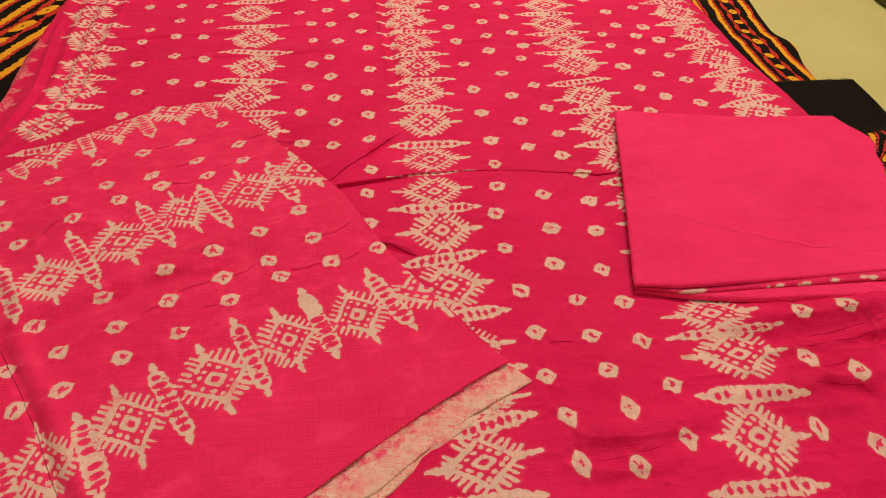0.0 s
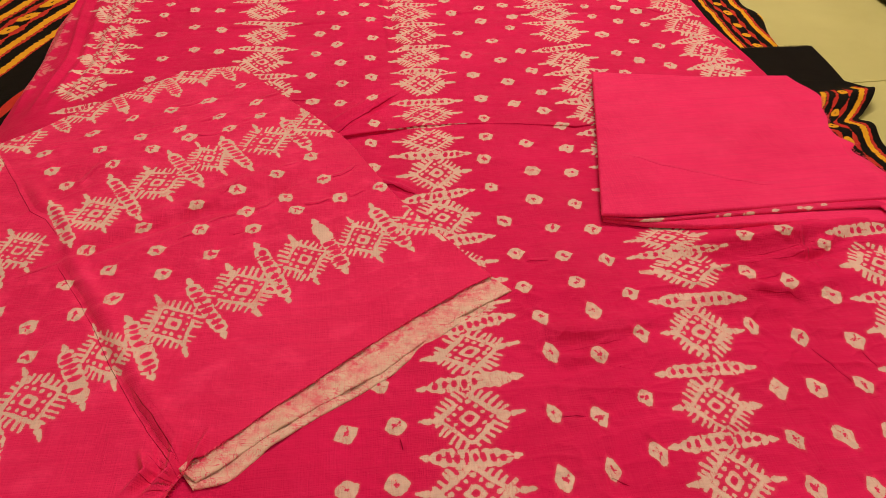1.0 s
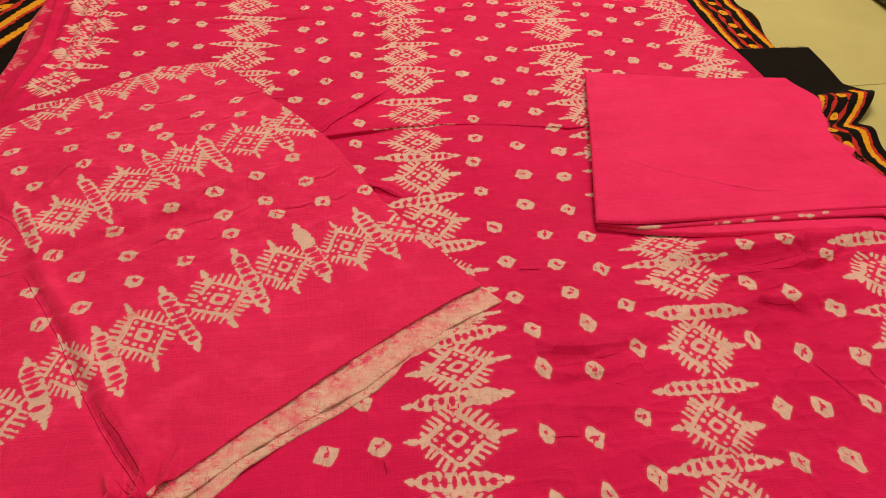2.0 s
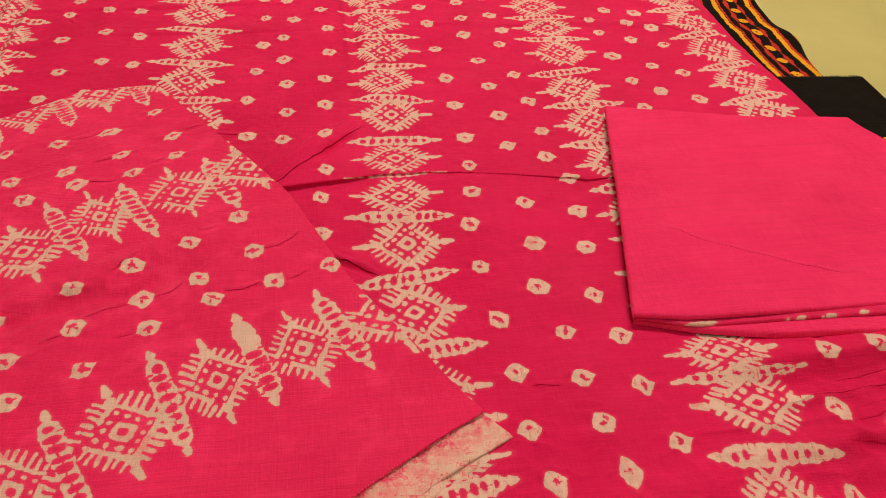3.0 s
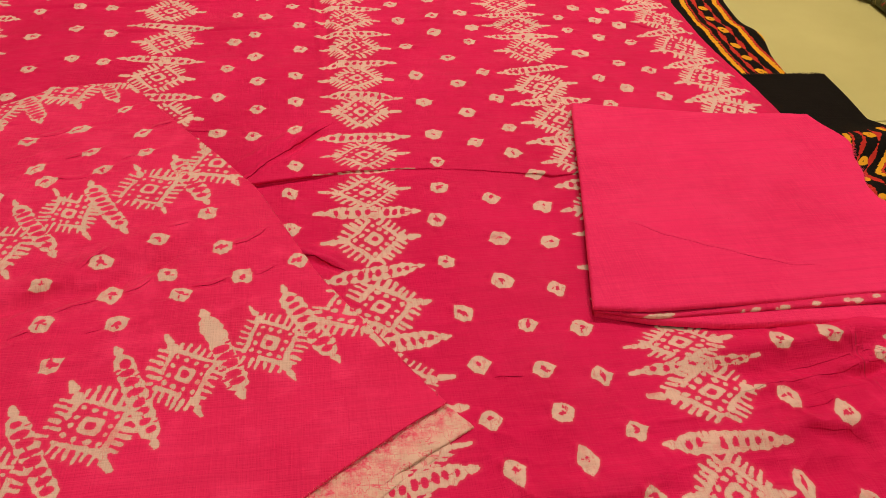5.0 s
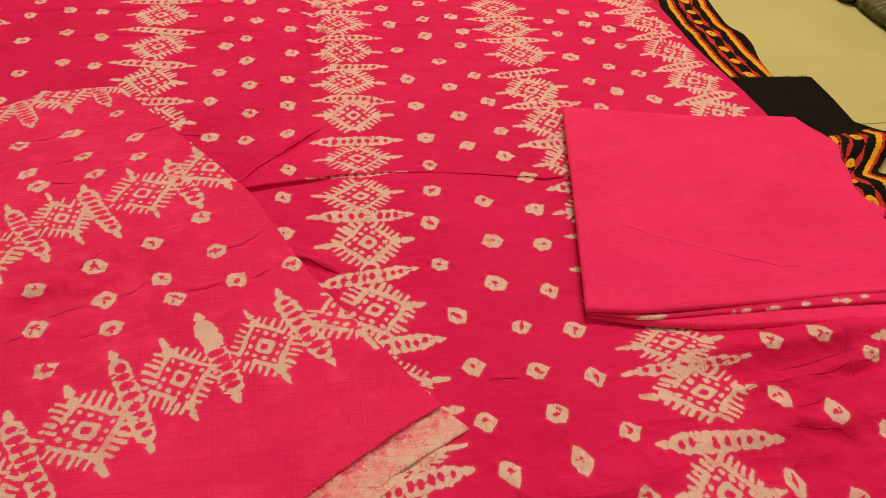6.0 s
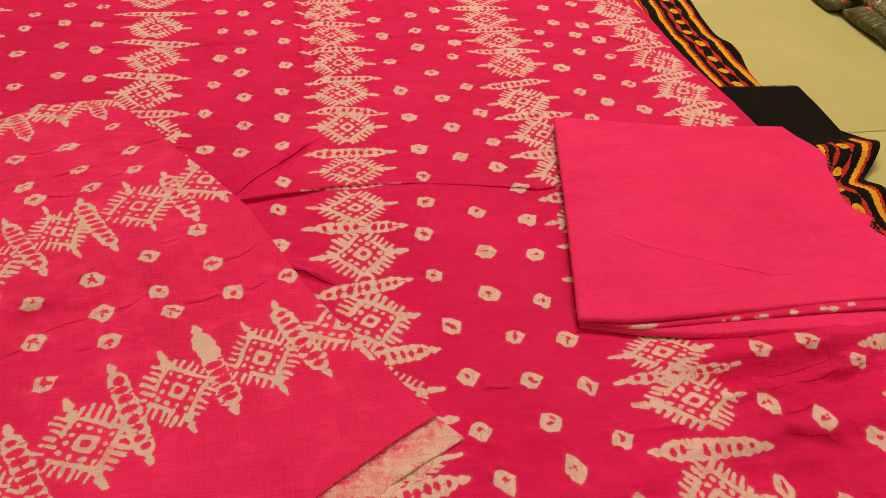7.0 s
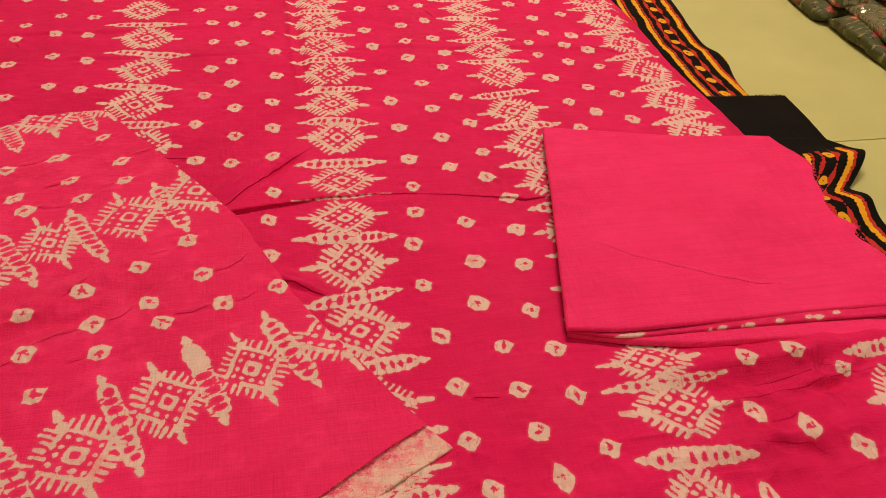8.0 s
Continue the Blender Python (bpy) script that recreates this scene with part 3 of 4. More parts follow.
for line, w, h in (([(0.151, 0.461), (0.208, 0.451), (0.272, 0.451), (0.340, 0.456), (0.435, 0.462)], 0.016, 0.0055), ([(0.179, 0.431), (0.272, 0.430), (0.340, 0.432), (0.434, 0.440)], 0.010, -0.0035),
                   ([(0.169, 0.375), (0.213, 0.379), (0.296, 0.381), (0.377, 0.389)], 0.014, 0.0040), ([(0.188, 0.358), (0.282, 0.354), (0.395, 0.364)], 0.010, -0.0025),
                   ([(0.018, 0.351), (0.110, 0.353), (0.156, 0.367), (0.197, 0.373)], 0.012, 0.0040), ([(0.028, 0.329), (0.112, 0.334), (0.178, 0.351)], 0.010, -0.0025),
                   ([(0.028, 0.401), (0.101, 0.400), (0.150, 0.410)], 0.010, 0.0022), ([(0.283, 0.440), (0.326, 0.455), (0.371, 0.490)], 0.012, 0.004),
                   ([(0.018, 0.240), (0.131, 0.247), (0.234, 0.243)], 0.016, 0.0022), ([(0.106, 0.582), (0.115, 0.503), (0.094, 0.419)], 0.03, 0.0018),
                   ([(0.058, 0.931), (0.068, 0.820), (0.077, 0.720)], 0.03, 0.0016), ([(-0.099, 1.207), (-0.107, 1.002), (-0.096, 0.819)], 0.03, 0.0020)):
    crease(X, Y, Z, line, w, h, 0.05)
for k in range(5):
    crease(X, Y, Z, [(-0.066 + 0.011 * k, 1.40), (-0.060 + 0.010 * k, 1.10), (-0.056 + 0.010 * k, 0.98), (-0.050 + 0.009 * k, 0.855)], 0.0035, (0.0018, -0.0012, 0.0016, -0.0012, 0.0010)[k], 0.12)
crease(X, Y, Z, [(-0.047, 1.417), (-0.042, 1.104), (-0.035, 0.900)], 0.030, 0.003, 0.2)
for k in range(5):
    crease(X, Y, Z, [(0.365 + 0.016 * k, 1.25), (0.368 + 0.016 * k, 0.98), (0.384 + 0.017 * k, 0.78)], 0.004, (0.0022, -0.0018, 0.0026, -0.0016, 0.0018)[k], 0.08)
for k in range(7):
    crease(X, Y, Z, [(-0.545 + 0.016 * k, 1.35), (-0.525 + 0.013 * k, 1.10), (-0.505 + 0.011 * k, 0.95), (-0.520 + 0.011 * k, 0.80)], 0.004, (0.0030, -0.0022)[k % 2], 0.08)
crease(X, Y, Z, [(-0.542, 1.426), (-0.545, 1.159), (-0.544, 1.002), (-0.547, 0.796)], 0.010, 0.007, 0.1)
turned = np.interp(Y, [0.77, 0.91, 1.035, 1.164, 1.30], [-0.489, -0.502, -0.514, -0.527, -0.535])
Z -= 0.026 * np.clip((X - rx[:, None] + 0.060) / 0.060, 0, 1) ** 1.6 + 0.026 * np.clip((turned - X) / (turned - lx[:, None]), 0, 1) ** 1.5
gathered = np.clip(-0.030 - X, 0, 0.035) * np.clip((Y - 0.80) / 0.1, 0, 1) * np.clip((X + 0.070) / 0.018, 0, 1)
pattern = Print(X + 0.25 * Z, Y + 0.85 * Z + 0.6 * gathered, 11)
pattern.row([(-0.463, 0.860), (-0.453, 0.945), (-0.455, 1.023), (-0.472, 1.109), (-0.492, 1.191), (-0.504, 1.280)],
            [(-0.485, 0.798, -0.420, 0.815), (-0.494, 0.911, -0.404, 0.897), (-0.495, 0.994, -0.405, 0.970), (-0.490, 1.076, -0.411, 1.059),
             (-0.515, 1.158, -0.422, 1.139), (-0.535, 1.249, -0.444, 1.228)])
pattern.row([(-0.255, 1.254), (-0.248, 1.164), (-0.238, 1.071), (-0.230, 0.985), (-0.228, 0.900), (-0.213, 0.814), (-0.211, 0.739)],
            [(-0.297, 1.210, -0.201, 1.207), (-0.293, 1.112, -0.190, 1.110), (-0.283, 1.030, -0.181, 1.018), (-0.281, 0.951, -0.181, 0.931),
             (-0.266, 0.863, -0.178, 0.851), (-0.260, 0.778, -0.173, 0.774)])
pattern.row([(-0.021, 1.249), (-0.020, 1.174), (-0.019, 1.106), (-0.018, 1.032), (-0.015, 0.957), (-0.014, 0.882), (-0.016, 0.811), (-0.016, 0.733),
             (-0.020, 0.674), (-0.018, 0.607), (-0.017, 0.525), (-0.012, 0.449), (-0.010, 0.391), (-0.010, 0.340), (-0.017, 0.273), (-0.023, 0.208)],
            [(-0.067, 1.213, 0.021, 1.205), (-0.065, 1.144, 0.019, 1.136), (-0.065, 1.073, 0.025, 1.061), (-0.061, 0.998, 0.028, 0.987),
             (-0.054, 0.922, 0.033, 0.911), (-0.056, 0.850, 0.032, 0.833), (-0.062, 0.763, 0.030, 0.761), (-0.063, 0.707, 0.029, 0.707, 0, 3.2),
             (-0.065, 0.643, 0.030, 0.642), (-0.062, 0.561, 0.026, 0.568), (-0.050, 0.479, 0.034, 0.492, -1), (-0.050, 0.413, 0.036, 0.427), (-0.043, 0.366, 0.036, 0.379),
             (-0.057, 0.305, 0.028, 0.309, 1), (-0.060, 0.239, 0.017, 0.236), (-0.066, 0.172, 0.014, 0.169)])
pattern.row([(0.185, 1.197), (0.191, 1.132), (0.184, 1.064), (0.189, 1.000), (0.191, 0.933), (0.185, 0.847), (0.189, 0.776), (0.191, 0.704),
             (0.190, 0.630), (0.186, 0.555), (0.198, 0.465), (0.202, 0.418), (0.186, 0.340), (0.172, 0.262), (0.161, 0.195)],
            [(0.138, 1.168, 0.226, 1.161), (0.140, 1.109, 0.224, 1.094), (0.139, 1.033, 0.229, 1.025), (0.143, 0.974, 0.232, 0.966),
             (0.141, 0.882, 0.228, 0.888), (0.143, 0.810, 0.232, 0.818), (0.146, 0.735, 0.235, 0.741), (0.151, 0.663, 0.237, 0.666),
             (0.150, 0.597, 0.236, 0.598), (0.144, 0.519, 0.234, 0.514), (0.153, 0.438, 0.251, 0.448, 0, 5.0), (0.153, 0.384, 0.240, 0.375),
             (0.134, 0.300, 0.216, 0.295), (0.123, 0.231, 0.207, 0.228), (0.116, 0.163, 0.200, 0.159)])
pattern.row([(0.375, 1.151), (0.372, 1.082), (0.376, 1.006), (0.378, 0.927), (0.377, 0.851), (0.373, 0.781), (0.382, 0.405), (0.361, 0.323), (0.342, 0.246), (0.326, 0.179)],
            [(0.329, 1.120, 0.412, 1.123), (0.327, 1.035, 0.411, 1.054), (0.332, 0.955, 0.418, 0.980), (0.336, 0.878, 0.422, 0.898),
             (0.331, 0.807, 0.420, 0.822), (0.349, 0.456, 0.434, 0.452), (0.331, 0.363, 0.415, 0.358), (0.314, 0.285, 0.398, 0.283), (0.299, 0.212, 0.383, 0.208)])
pattern.row([(-0.559, 0.929), (-0.565, 1.012), (-0.566, 1.096)], [(-0.586, 0.971, -0.527, 0.965), (-0.589, 1.054, -0.530, 1.049), (-0.584, 0.888, -0.535, 0.883)])
DOTS_A = [(-0.354, 1.151), (-0.309, 1.143), (-0.390, 1.120), (-0.393, 1.080), (-0.308, 1.086), (-0.347, 1.091), (-0.339, 1.030), (-0.300, 1.015), (-0.385, 1.012),
          (-0.331, 0.954), (-0.294, 0.942), (-0.370, 0.930), (-0.333, 0.884), (-0.375, 0.871), (-0.408, 1.208), (-0.359, 1.207), (-0.315, 1.202)]
DOTS_B = [(-0.176, 1.157), (-0.135, 1.160), (-0.097, 1.131), (-0.158, 1.111), (-0.129, 1.104), (-0.086, 1.073), (-0.155, 1.053), (-0.120, 1.045), (-0.079, 1.018),
          (-0.129, 0.996), (-0.152, 0.979), (-0.077, 0.956), (-0.126, 0.941), (-0.154, 0.915), (-0.080, 0.893), (-0.120, 0.882), (-0.161, 0.851), (-0.081, 0.836),
          (-0.121, 0.823), (-0.158, 0.782), (-0.123, 0.772), (-0.081, 0.778), (-0.079, 0.720), (-0.083, 0.674), (-0.086, 0.625), (-0.080, 0.587),
          (-0.114, 0.269), (-0.076, 0.269), (-0.085, 0.313), (-0.113, 0.218), (-0.076, 0.218), (-0.158, 1.207), (-0.109, 1.197)]
DOTS_C = [(0.038, 1.142), (0.083, 1.146), (0.118, 1.152), (0.085, 1.084), (0.120, 1.097), (0.037, 1.075), (0.085, 1.033), (0.122, 1.040), (0.042, 1.026),
          (0.084, 0.989), (0.133, 0.998), (0.045, 0.956), (0.123, 0.959), (0.089, 0.920), (0.052, 0.881), (0.126, 0.883), (0.094, 0.858), (0.053, 0.822),
          (0.130, 0.825), (0.095, 0.800), (0.054, 0.762), (0.133, 0.766), (0.094, 0.741), (0.127, 0.719), (0.051, 0.715), (0.138, 0.684), (0.048, 0.670),
          (0.091, 0.653), (0.134, 0.636), (0.042, 0.629), (0.087, 0.597), (0.129, 0.589), (0.042, 0.571), (0.081, 0.546), (0.120, 0.533)]
DOTS_D = [(0.046, 0.515), (0.089, 0.497), (0.128, 0.489), (0.050, 0.463), (0.093, 0.450), (0.134, 0.439), (0.049, 0.414), (0.098, 0.413), (0.141, 0.395)]
DOTS_E = [(0.056, 0.373), (0.103, 0.378), (0.136, 0.345), (0.055, 0.331), (0.094, 0.326), (0.120, 0.278), (0.045, 0.268), (0.081, 0.264), (0.115, 0.227),
          (0.039, 0.211), (0.077, 0.215), (0.107, 0.173), (0.256, 0.408), (0.288, 0.391), (0.317, 0.370), (0.231, 0.341), (0.269, 0.326), (0.312, 0.316),
          (0.225, 0.275), (0.257, 0.271), (0.295, 0.269), (0.218, 0.226), (0.256, 0.224), (0.294, 0.222), (0.214, 0.183), (0.256, 0.179)]
DOTS_F = [(0.271, 0.459), (0.311, 0.463), (0.342, 0.440), (0.316, 1.105), (0.274, 1.095), (0.274, 1.045), (0.309, 1.032), (0.245, 1.015), (0.291, 1.005),
          (0.317, 0.988), (0.250, 0.982), (0.282, 0.959), (0.319, 0.942), (0.250, 0.921), (0.287, 0.891), (0.318, 0.872), (0.255, 0.857), (0.280, 0.833),
          (0.314, 0.816), (0.251, 0.803), (0.251, 1.146), (0.292, 1.156)]
for spots, wide, tall in ((DOTS_A, 1.0, 0.95), (DOTS_B, 1.0, 1.0), (DOTS_C, 1.0, 1.0), (DOTS_D, 0.96, 0.96), (DOTS_E, 0.82, 1.18), (DOTS_F, 1.0, 1.0)):
    for cx, cy in spots:
        pattern.dot(cx, cy, 0.12 if tall > 1.1 else 0.28, wide * pattern.rng.uniform(0.88, 1.05), tall * pattern.rng.uniform(0.92, 1.1))
resist = pattern.finish(91)
Z += pattern.lift

lip_line = np.array([(-0.150, 0.686), (-0.115, 0.692), (-0.073, 0.700), (-0.042, 0.705), (0.012, 0.707), (0.066, 0.700), (0.130, 0.687), (0.156, 0.681), (0.192, 0.684), (0.288, 0.691)])
lip = Y - np.interp(X, lip_line[:, 0], lip_line[:, 1])
reach = np.interp(X, lip_line[:, 0], [0.0, 0.0055, 0.0055, 0.0045, 0.0032, 0.0022, 0.0030, 0.0036, 0.0018, 0.0])
Y = Y - reach / (1 + np.exp(-np.clip(lip / 0.0004, -30, 30))) * np.exp(-np.clip(lip, 0, None) / 0.016)
batik_cloth = tagged(part("batik_cloth", sheet("batik_cloth", X, Y, Z, {"resist": resist, "reverse": np.clip((turned - X) / 0.006, 0, 1), **pinches.layers()}, 0.002), main_cotton),
                     "bright pink batik cotton with cream diamonds and dots, spread flat", "cloth")

# ---- the second, folded batik length on top ----
shawl = thing("folded_batik_length", "lighter pink batik cotton, folded double with a frayed cream edge", "cloth")
top = polyline([(-0.726, 0.544), (-0.596, 0.662), (-0.477, 0.755), (-0.431, 0.799), (-0.378, 0.842), (-0.327, 0.874), (-0.277, 0.884), (-0.257, 0.882)], 640)
right = polyline([(-0.257, 0.882), (-0.190, 0.788), (-0.114, 0.679), (-0.062, 0.559), (-0.018, 0.487), (0.006, 0.446), (0.020, 0.426)], 640)
bottom = polyline([(-0.279, 0.090), (-0.253, 0.175), (-0.237, 0.239), (-0.218, 0.258), (-0.204, 0.267), (-0.172, 0.294), (-0.135, 0.321), (-0.097, 0.350), (-0.053, 0.382), (-0.010, 0.409), (0.020, 0.426)], 640)
left = polyline([(-0.726, 0.544), (-0.565, 0.300), (-0.279, 0.090)], 640)
X2, Y2 = coons(top, right, bottom, left)
Z2 = 0.0064 + 0.0012 * grain(X2, Y2, 0.15, 31, 3) + 0.0008 * grain(X2, Y2, 0.045, 33, 2) + 0.0006 * (1 - np.abs(np.clip(grain(X2 * 0.5 - 0.9 * Y2, 0.3 * X2 + 0.3 * Y2, 0.03, 55, 2), -1, 1))) ** 5 + 0.00035 * grain(X2, Y2, 0.02, 36, 2)
crease(X2, Y2, Z2, [(-0.409, 0.491), (-0.367, 0.508), (-0.310, 0.536), (-0.265, 0.558), (-0.198, 0.596), (-0.154, 0.618)], 0.008, -0.0045, 0.05)
crease(X2, Y2, Z2, [(-0.400, 0.511), (-0.315, 0.555), (-0.265, 0.577), (-0.199, 0.616), (-0.154, 0.636)], 0.013, 0.0040, 0.05)
FOLD = [(-0.512, 0.697), (-0.478, 0.642), (-0.442, 0.581), (-0.422, 0.565), (-0.400, 0.534), (-0.390, 0.490), (-0.363, 0.448), (-0.334, 0.401), (-0.312, 0.359), (-0.291, 0.324), (-0.266, 0.285), (-0.243, 0.253), (-0.232, 0.237)]
crease(X2, Y2, Z2, [(x + 0.012, y + 0.008) for x, y in FOLD[1:]], 0.0085, 0.0052, 0.05)
crease(X2, Y2, Z2, [(x + 0.001, y) for x, y in FOLD[5:]], 0.0040, -0.0028, 0.03)
tuck(X2, Y2, Z2, [(-0.283, 0.546), (-0.266, 0.554), (-0.249, 0.563), (-0.230, 0.568), (-0.213, 0.580), (-0.188, 0.596), (-0.165, 0.610)], 0.0110, 0.0120, 0.04)
pinches = Pinches(X2, Y2)
for line in (FOLD[:5], FOLD[5:], [(-0.285, 0.326), (-0.263, 0.296), (-0.235, 0.252)], [(-0.426, 0.471), (-0.408, 0.480), (-0.383, 0.494)],
             [(-0.262, 0.262), (-0.246, 0.248), (-0.232, 0.246)], [(-0.268, 0.245), (-0.250, 0.238), (-0.236, 0.240)], [(-0.258, 0.228), (-0.246, 0.232), (-0.234, 0.236)]):
    pinches.line(line, 0.7, 0.02)
for line in ([(-0.325, 0.780), (-0.310, 0.784), (-0.294, 0.792)], [(-0.292, 0.741), (-0.274, 0.747)], [(-0.293, 0.711), (-0.273, 0.711), (-0.260, 0.715)], [(-0.239, 0.735), (-0.221, 0.746)],
             [(-0.222, 0.788), (-0.199, 0.801)], [(-0.184, 0.628), (-0.166, 0.637)], [(-0.132, 0.603), (-0.119, 0.608), (-0.108, 0.617), (-0.102, 0.625)], [(-0.112, 0.565), (-0.102, 0.569), (-0.094, 0.576)],
             [(-0.159, 0.558), (-0.143, 0.559), (-0.128, 0.563)], [(-0.209, 0.555), (-0.196, 0.562), (-0.187, 0.573)], [(-0.280, 0.514), (-0.265, 0.523)], [(-0.259, 0.535), (-0.242, 0.544), (-0.224, 0.554)],
             [(-0.230, 0.515), (-0.212, 0.522)], [(-0.244, 0.580), (-0.238, 0.591), (-0.233, 0.597), (-0.225, 0.606)], [(-0.403, 0.625), (-0.387, 0.663)]):
    pinches.line(line, 0.52)
    tuck(X2, Y2, Z2, line, 0.0030, 0.0018)
for k in range(5):
    a = 0.5 * k
    crease(X2, Y2, Z2, [(-0.275 + 0.008 * k, 0.225 - 0.002 * k), (-0.258 + 0.008 * k, 0.246), (-0.268 + 0.013 * k, 0.268 + 0.004 * k)], 0.0028, (0.007, -0.004, 0.006, -0.004, 0.005)[k], 0.02)
pattern = Print(X2 - 0.35 * (Z2 - 0.005), Y2 + 1.0 * (Z2 - 0.005), 23, True)
pattern.row([(-0.097, 0.496), (-0.154, 0.471), (-0.209, 0.437), (-0.267, 0.400), (-0.318, 0.369), (-0.364, 0.324), (-0.038, 0.523), (-0.414, 0.282)],
            [(-0.093, 0.556, -0.051, 0.469), (-0.150, 0.534, -0.111, 0.444, -1), (-0.203, 0.501, -0.162, 0.413), (-0.260, 0.458, -0.219, 0.374),
             (-0.308, 0.413, -0.271, 0.337), (-0.355, 0.386, -0.320, 0.313), (-0.409, 0.344, -0.371, 0.267)], 0.98, 26.5)
pattern.row([(-0.206, 0.691), (-0.268, 0.659), (-0.319, 0.618), (-0.372, 0.571), (-0.434, 0.520), (-0.150, 0.721)],
            [(-0.193, 0.743, -0.154, 0.660), (-0.260, 0.706, -0.218, 0.629), (-0.320, 0.686, -0.269, 0.602), (-0.376, 0.642, -0.322, 0.553),
             (-0.424, 0.602, -0.381, 0.514), (-0.477, 0.545, -0.432, 0.466)], 0.98, 26.5)
pattern.row([(-0.315, 0.870), (-0.378, 0.835), (-0.440, 0.791), (-0.502, 0.735), (-0.263, 0.899)],
            [(-0.292, 0.904, -0.260, 0.843), (-0.358, 0.868, -0.327, 0.808), (-0.415, 0.837, -0.385, 0.772), (-0.481, 0.791, -0.447, 0.740), (-0.540, 0.735, -0.500, 0.664)], 0.98, 26.5)
DOTS_G = [(-0.358, 0.715), (-0.299, 0.708), (-0.400, 0.692), (-0.339, 0.688), (-0.377, 0.660), (-0.442, 0.656), (-0.416, 0.627), (-0.154, 0.647),
          (-0.192, 0.620), (-0.137, 0.601), (-0.232, 0.594), (-0.179, 0.574), (-0.080, 0.582), (-0.121, 0.567), (-0.218, 0.555), (-0.166, 0.551), (-0.271, 0.572),
          (-0.317, 0.542), (-0.259, 0.531), (-0.208, 0.523), (-0.366, 0.511), (-0.297, 0.503), (-0.243, 0.491), (-0.337, 0.478), (-0.285, 0.467), (-0.375, 0.460),
          (-0.323, 0.437), (-0.354, 0.419), (-0.393, 0.408), (-0.383, 0.374), (-0.427, 0.432)]
DOTS_H = [(-0.251, 0.827), (-0.227, 0.781), (-0.218, 0.748), (-0.288, 0.793), (-0.270, 0.751), (-0.331, 0.777), (-0.254, 0.721), (-0.312, 0.730), (-0.377, 0.759),
          (-0.418, 0.731), (-0.363, 0.805), (-0.462, 0.695), (-0.509, 0.654)]
for cx, cy in DOTS_G:
    pattern.dot(cx, cy, 0.6, 1.0, 1.0)
for cx, cy in DOTS_H:
    pattern.dot(cx, cy, 0.6, 1.1, 0.72)
resist = pattern.finish(57)
Z2 += pattern.lift
part("upper_layer", sheet("upper_layer", X2, Y2, Z2, {"resist": resist, **pinches.layers()}, 0.0012), over_cotton, shawl, "lighter pink batik cotton with a raw edge")

upper_line = polyline([(-0.236, 0.248), (-0.221, 0.264), (-0.207, 0.273), (-0.175, 0.300), (-0.138, 0.327), (-0.100, 0.356), (-0.056, 0.388), (-0.013, 0.415), (0.016, 0.430)], 260)
mid_line = polyline([(-0.222, 0.235), (-0.202, 0.248), (-0.183, 0.264), (-0.148, 0.288), (-0.110, 0.309), (-0.083, 0.325), (-0.050, 0.353), (-0.016, 0.379), (0.012, 0.394), (0.035, 0.406)], 260)
lower_line = polyline([(-0.224, 0.231), (-0.200, 0.234), (-0.184, 0.249), (-0.172, 0.262), (-0.144, 0.282), (-0.107, 0.303), (-0.081, 0.319), (-0.047, 0.350), (-0.014, 0.374), (0.012, 0.389), (0.033, 0.402)], 260)


def strip(name, a, b, rows, z0, z1, seed, curl):
    """A long narrow band of cloth between two lines, its outer edge rolled under."""
    t = np.linspace(0, 1, rows)[:, None]
    X = a[None, :, 0] * (1 - t) + b[None, :, 0] * t
    Y = a[None, :, 1] * (1 - t) + b[None, :, 1] * t
    Z = z0 + (z1 - z0) * t + 0.0009 * grain(X, Y, 0.02, seed, 2) + 0.0005 * grain(X, Y, 0.007, seed + 3, 1) - curl * np.clip((t - 0.8) / 0.2, 0, 1) ** 2
    wet = np.clip((0.85 - t) / 0.45, 0, 1) + 0 * X
    return sheet(name, X, Y, Z, {"dyed": wet}, 0.0015)


part("lower_selvage", strip("lower_selvage", upper_line, lower_line, 34, 0.0022, 0.0030, 71, 0.0015), selvage_cotton, shawl, "cream undyed selvage with pink crackle")
part("selvage", strip("selvage", upper_line, mid_line, 30, 0.0042, 0.0054, 75, 0.0012), selvage_cotton, shawl, "cream undyed selvage with pink crackle")


def threads(name, line, heights, count, length, outward, seed, width=0.00022):
    """Loose yarn ends along a raw edge: thin three-sided hairs."""
    rng = random.Random(seed)
    verts, faces = [], []
    for _ in range(count):
        k = rng.randrange(2, len(line) - 2)
        p, e = line[k], line[k + 1] - line[k - 1]
        e = e / np.hypot(*e)
        n = np.array((-e[1], e[0])) * outward
        turn = rng.uniform(-0.674, 0.694)
        way = n * math.cos(turn) + e * math.sin(turn)
        l, z = length * rng.uniform(0.293, 1.212), heights
        bend = rng.uniform(-0.379, 0.398)
        ring = []
        for q in range(4):
            f = q / 3
            c = p + way * l * f + e * bend * l * f * f - n * 0.001
            zz = z + 0.0012 * rng.uniform(-0.294, 1.002) * f
            w = width * (1 - 0.6 * f)
            base = len(verts)
            verts += [(c[0] - e[0] * w, c[1] - e[1] * w, zz), (c[0] + e[0] * w, c[1] + e[1] * w, zz), (c[0], c[1], zz + 1.5 * w)]
            if q:
                for u in range(3):
                    faces.append((base - 3 + u, base - 3 + (u + 1) % 3, base + (u + 1) % 3, base + u))
    me = bpy.data.meshes.new(name)
    me.from_pydata(verts, [], faces)
    return me


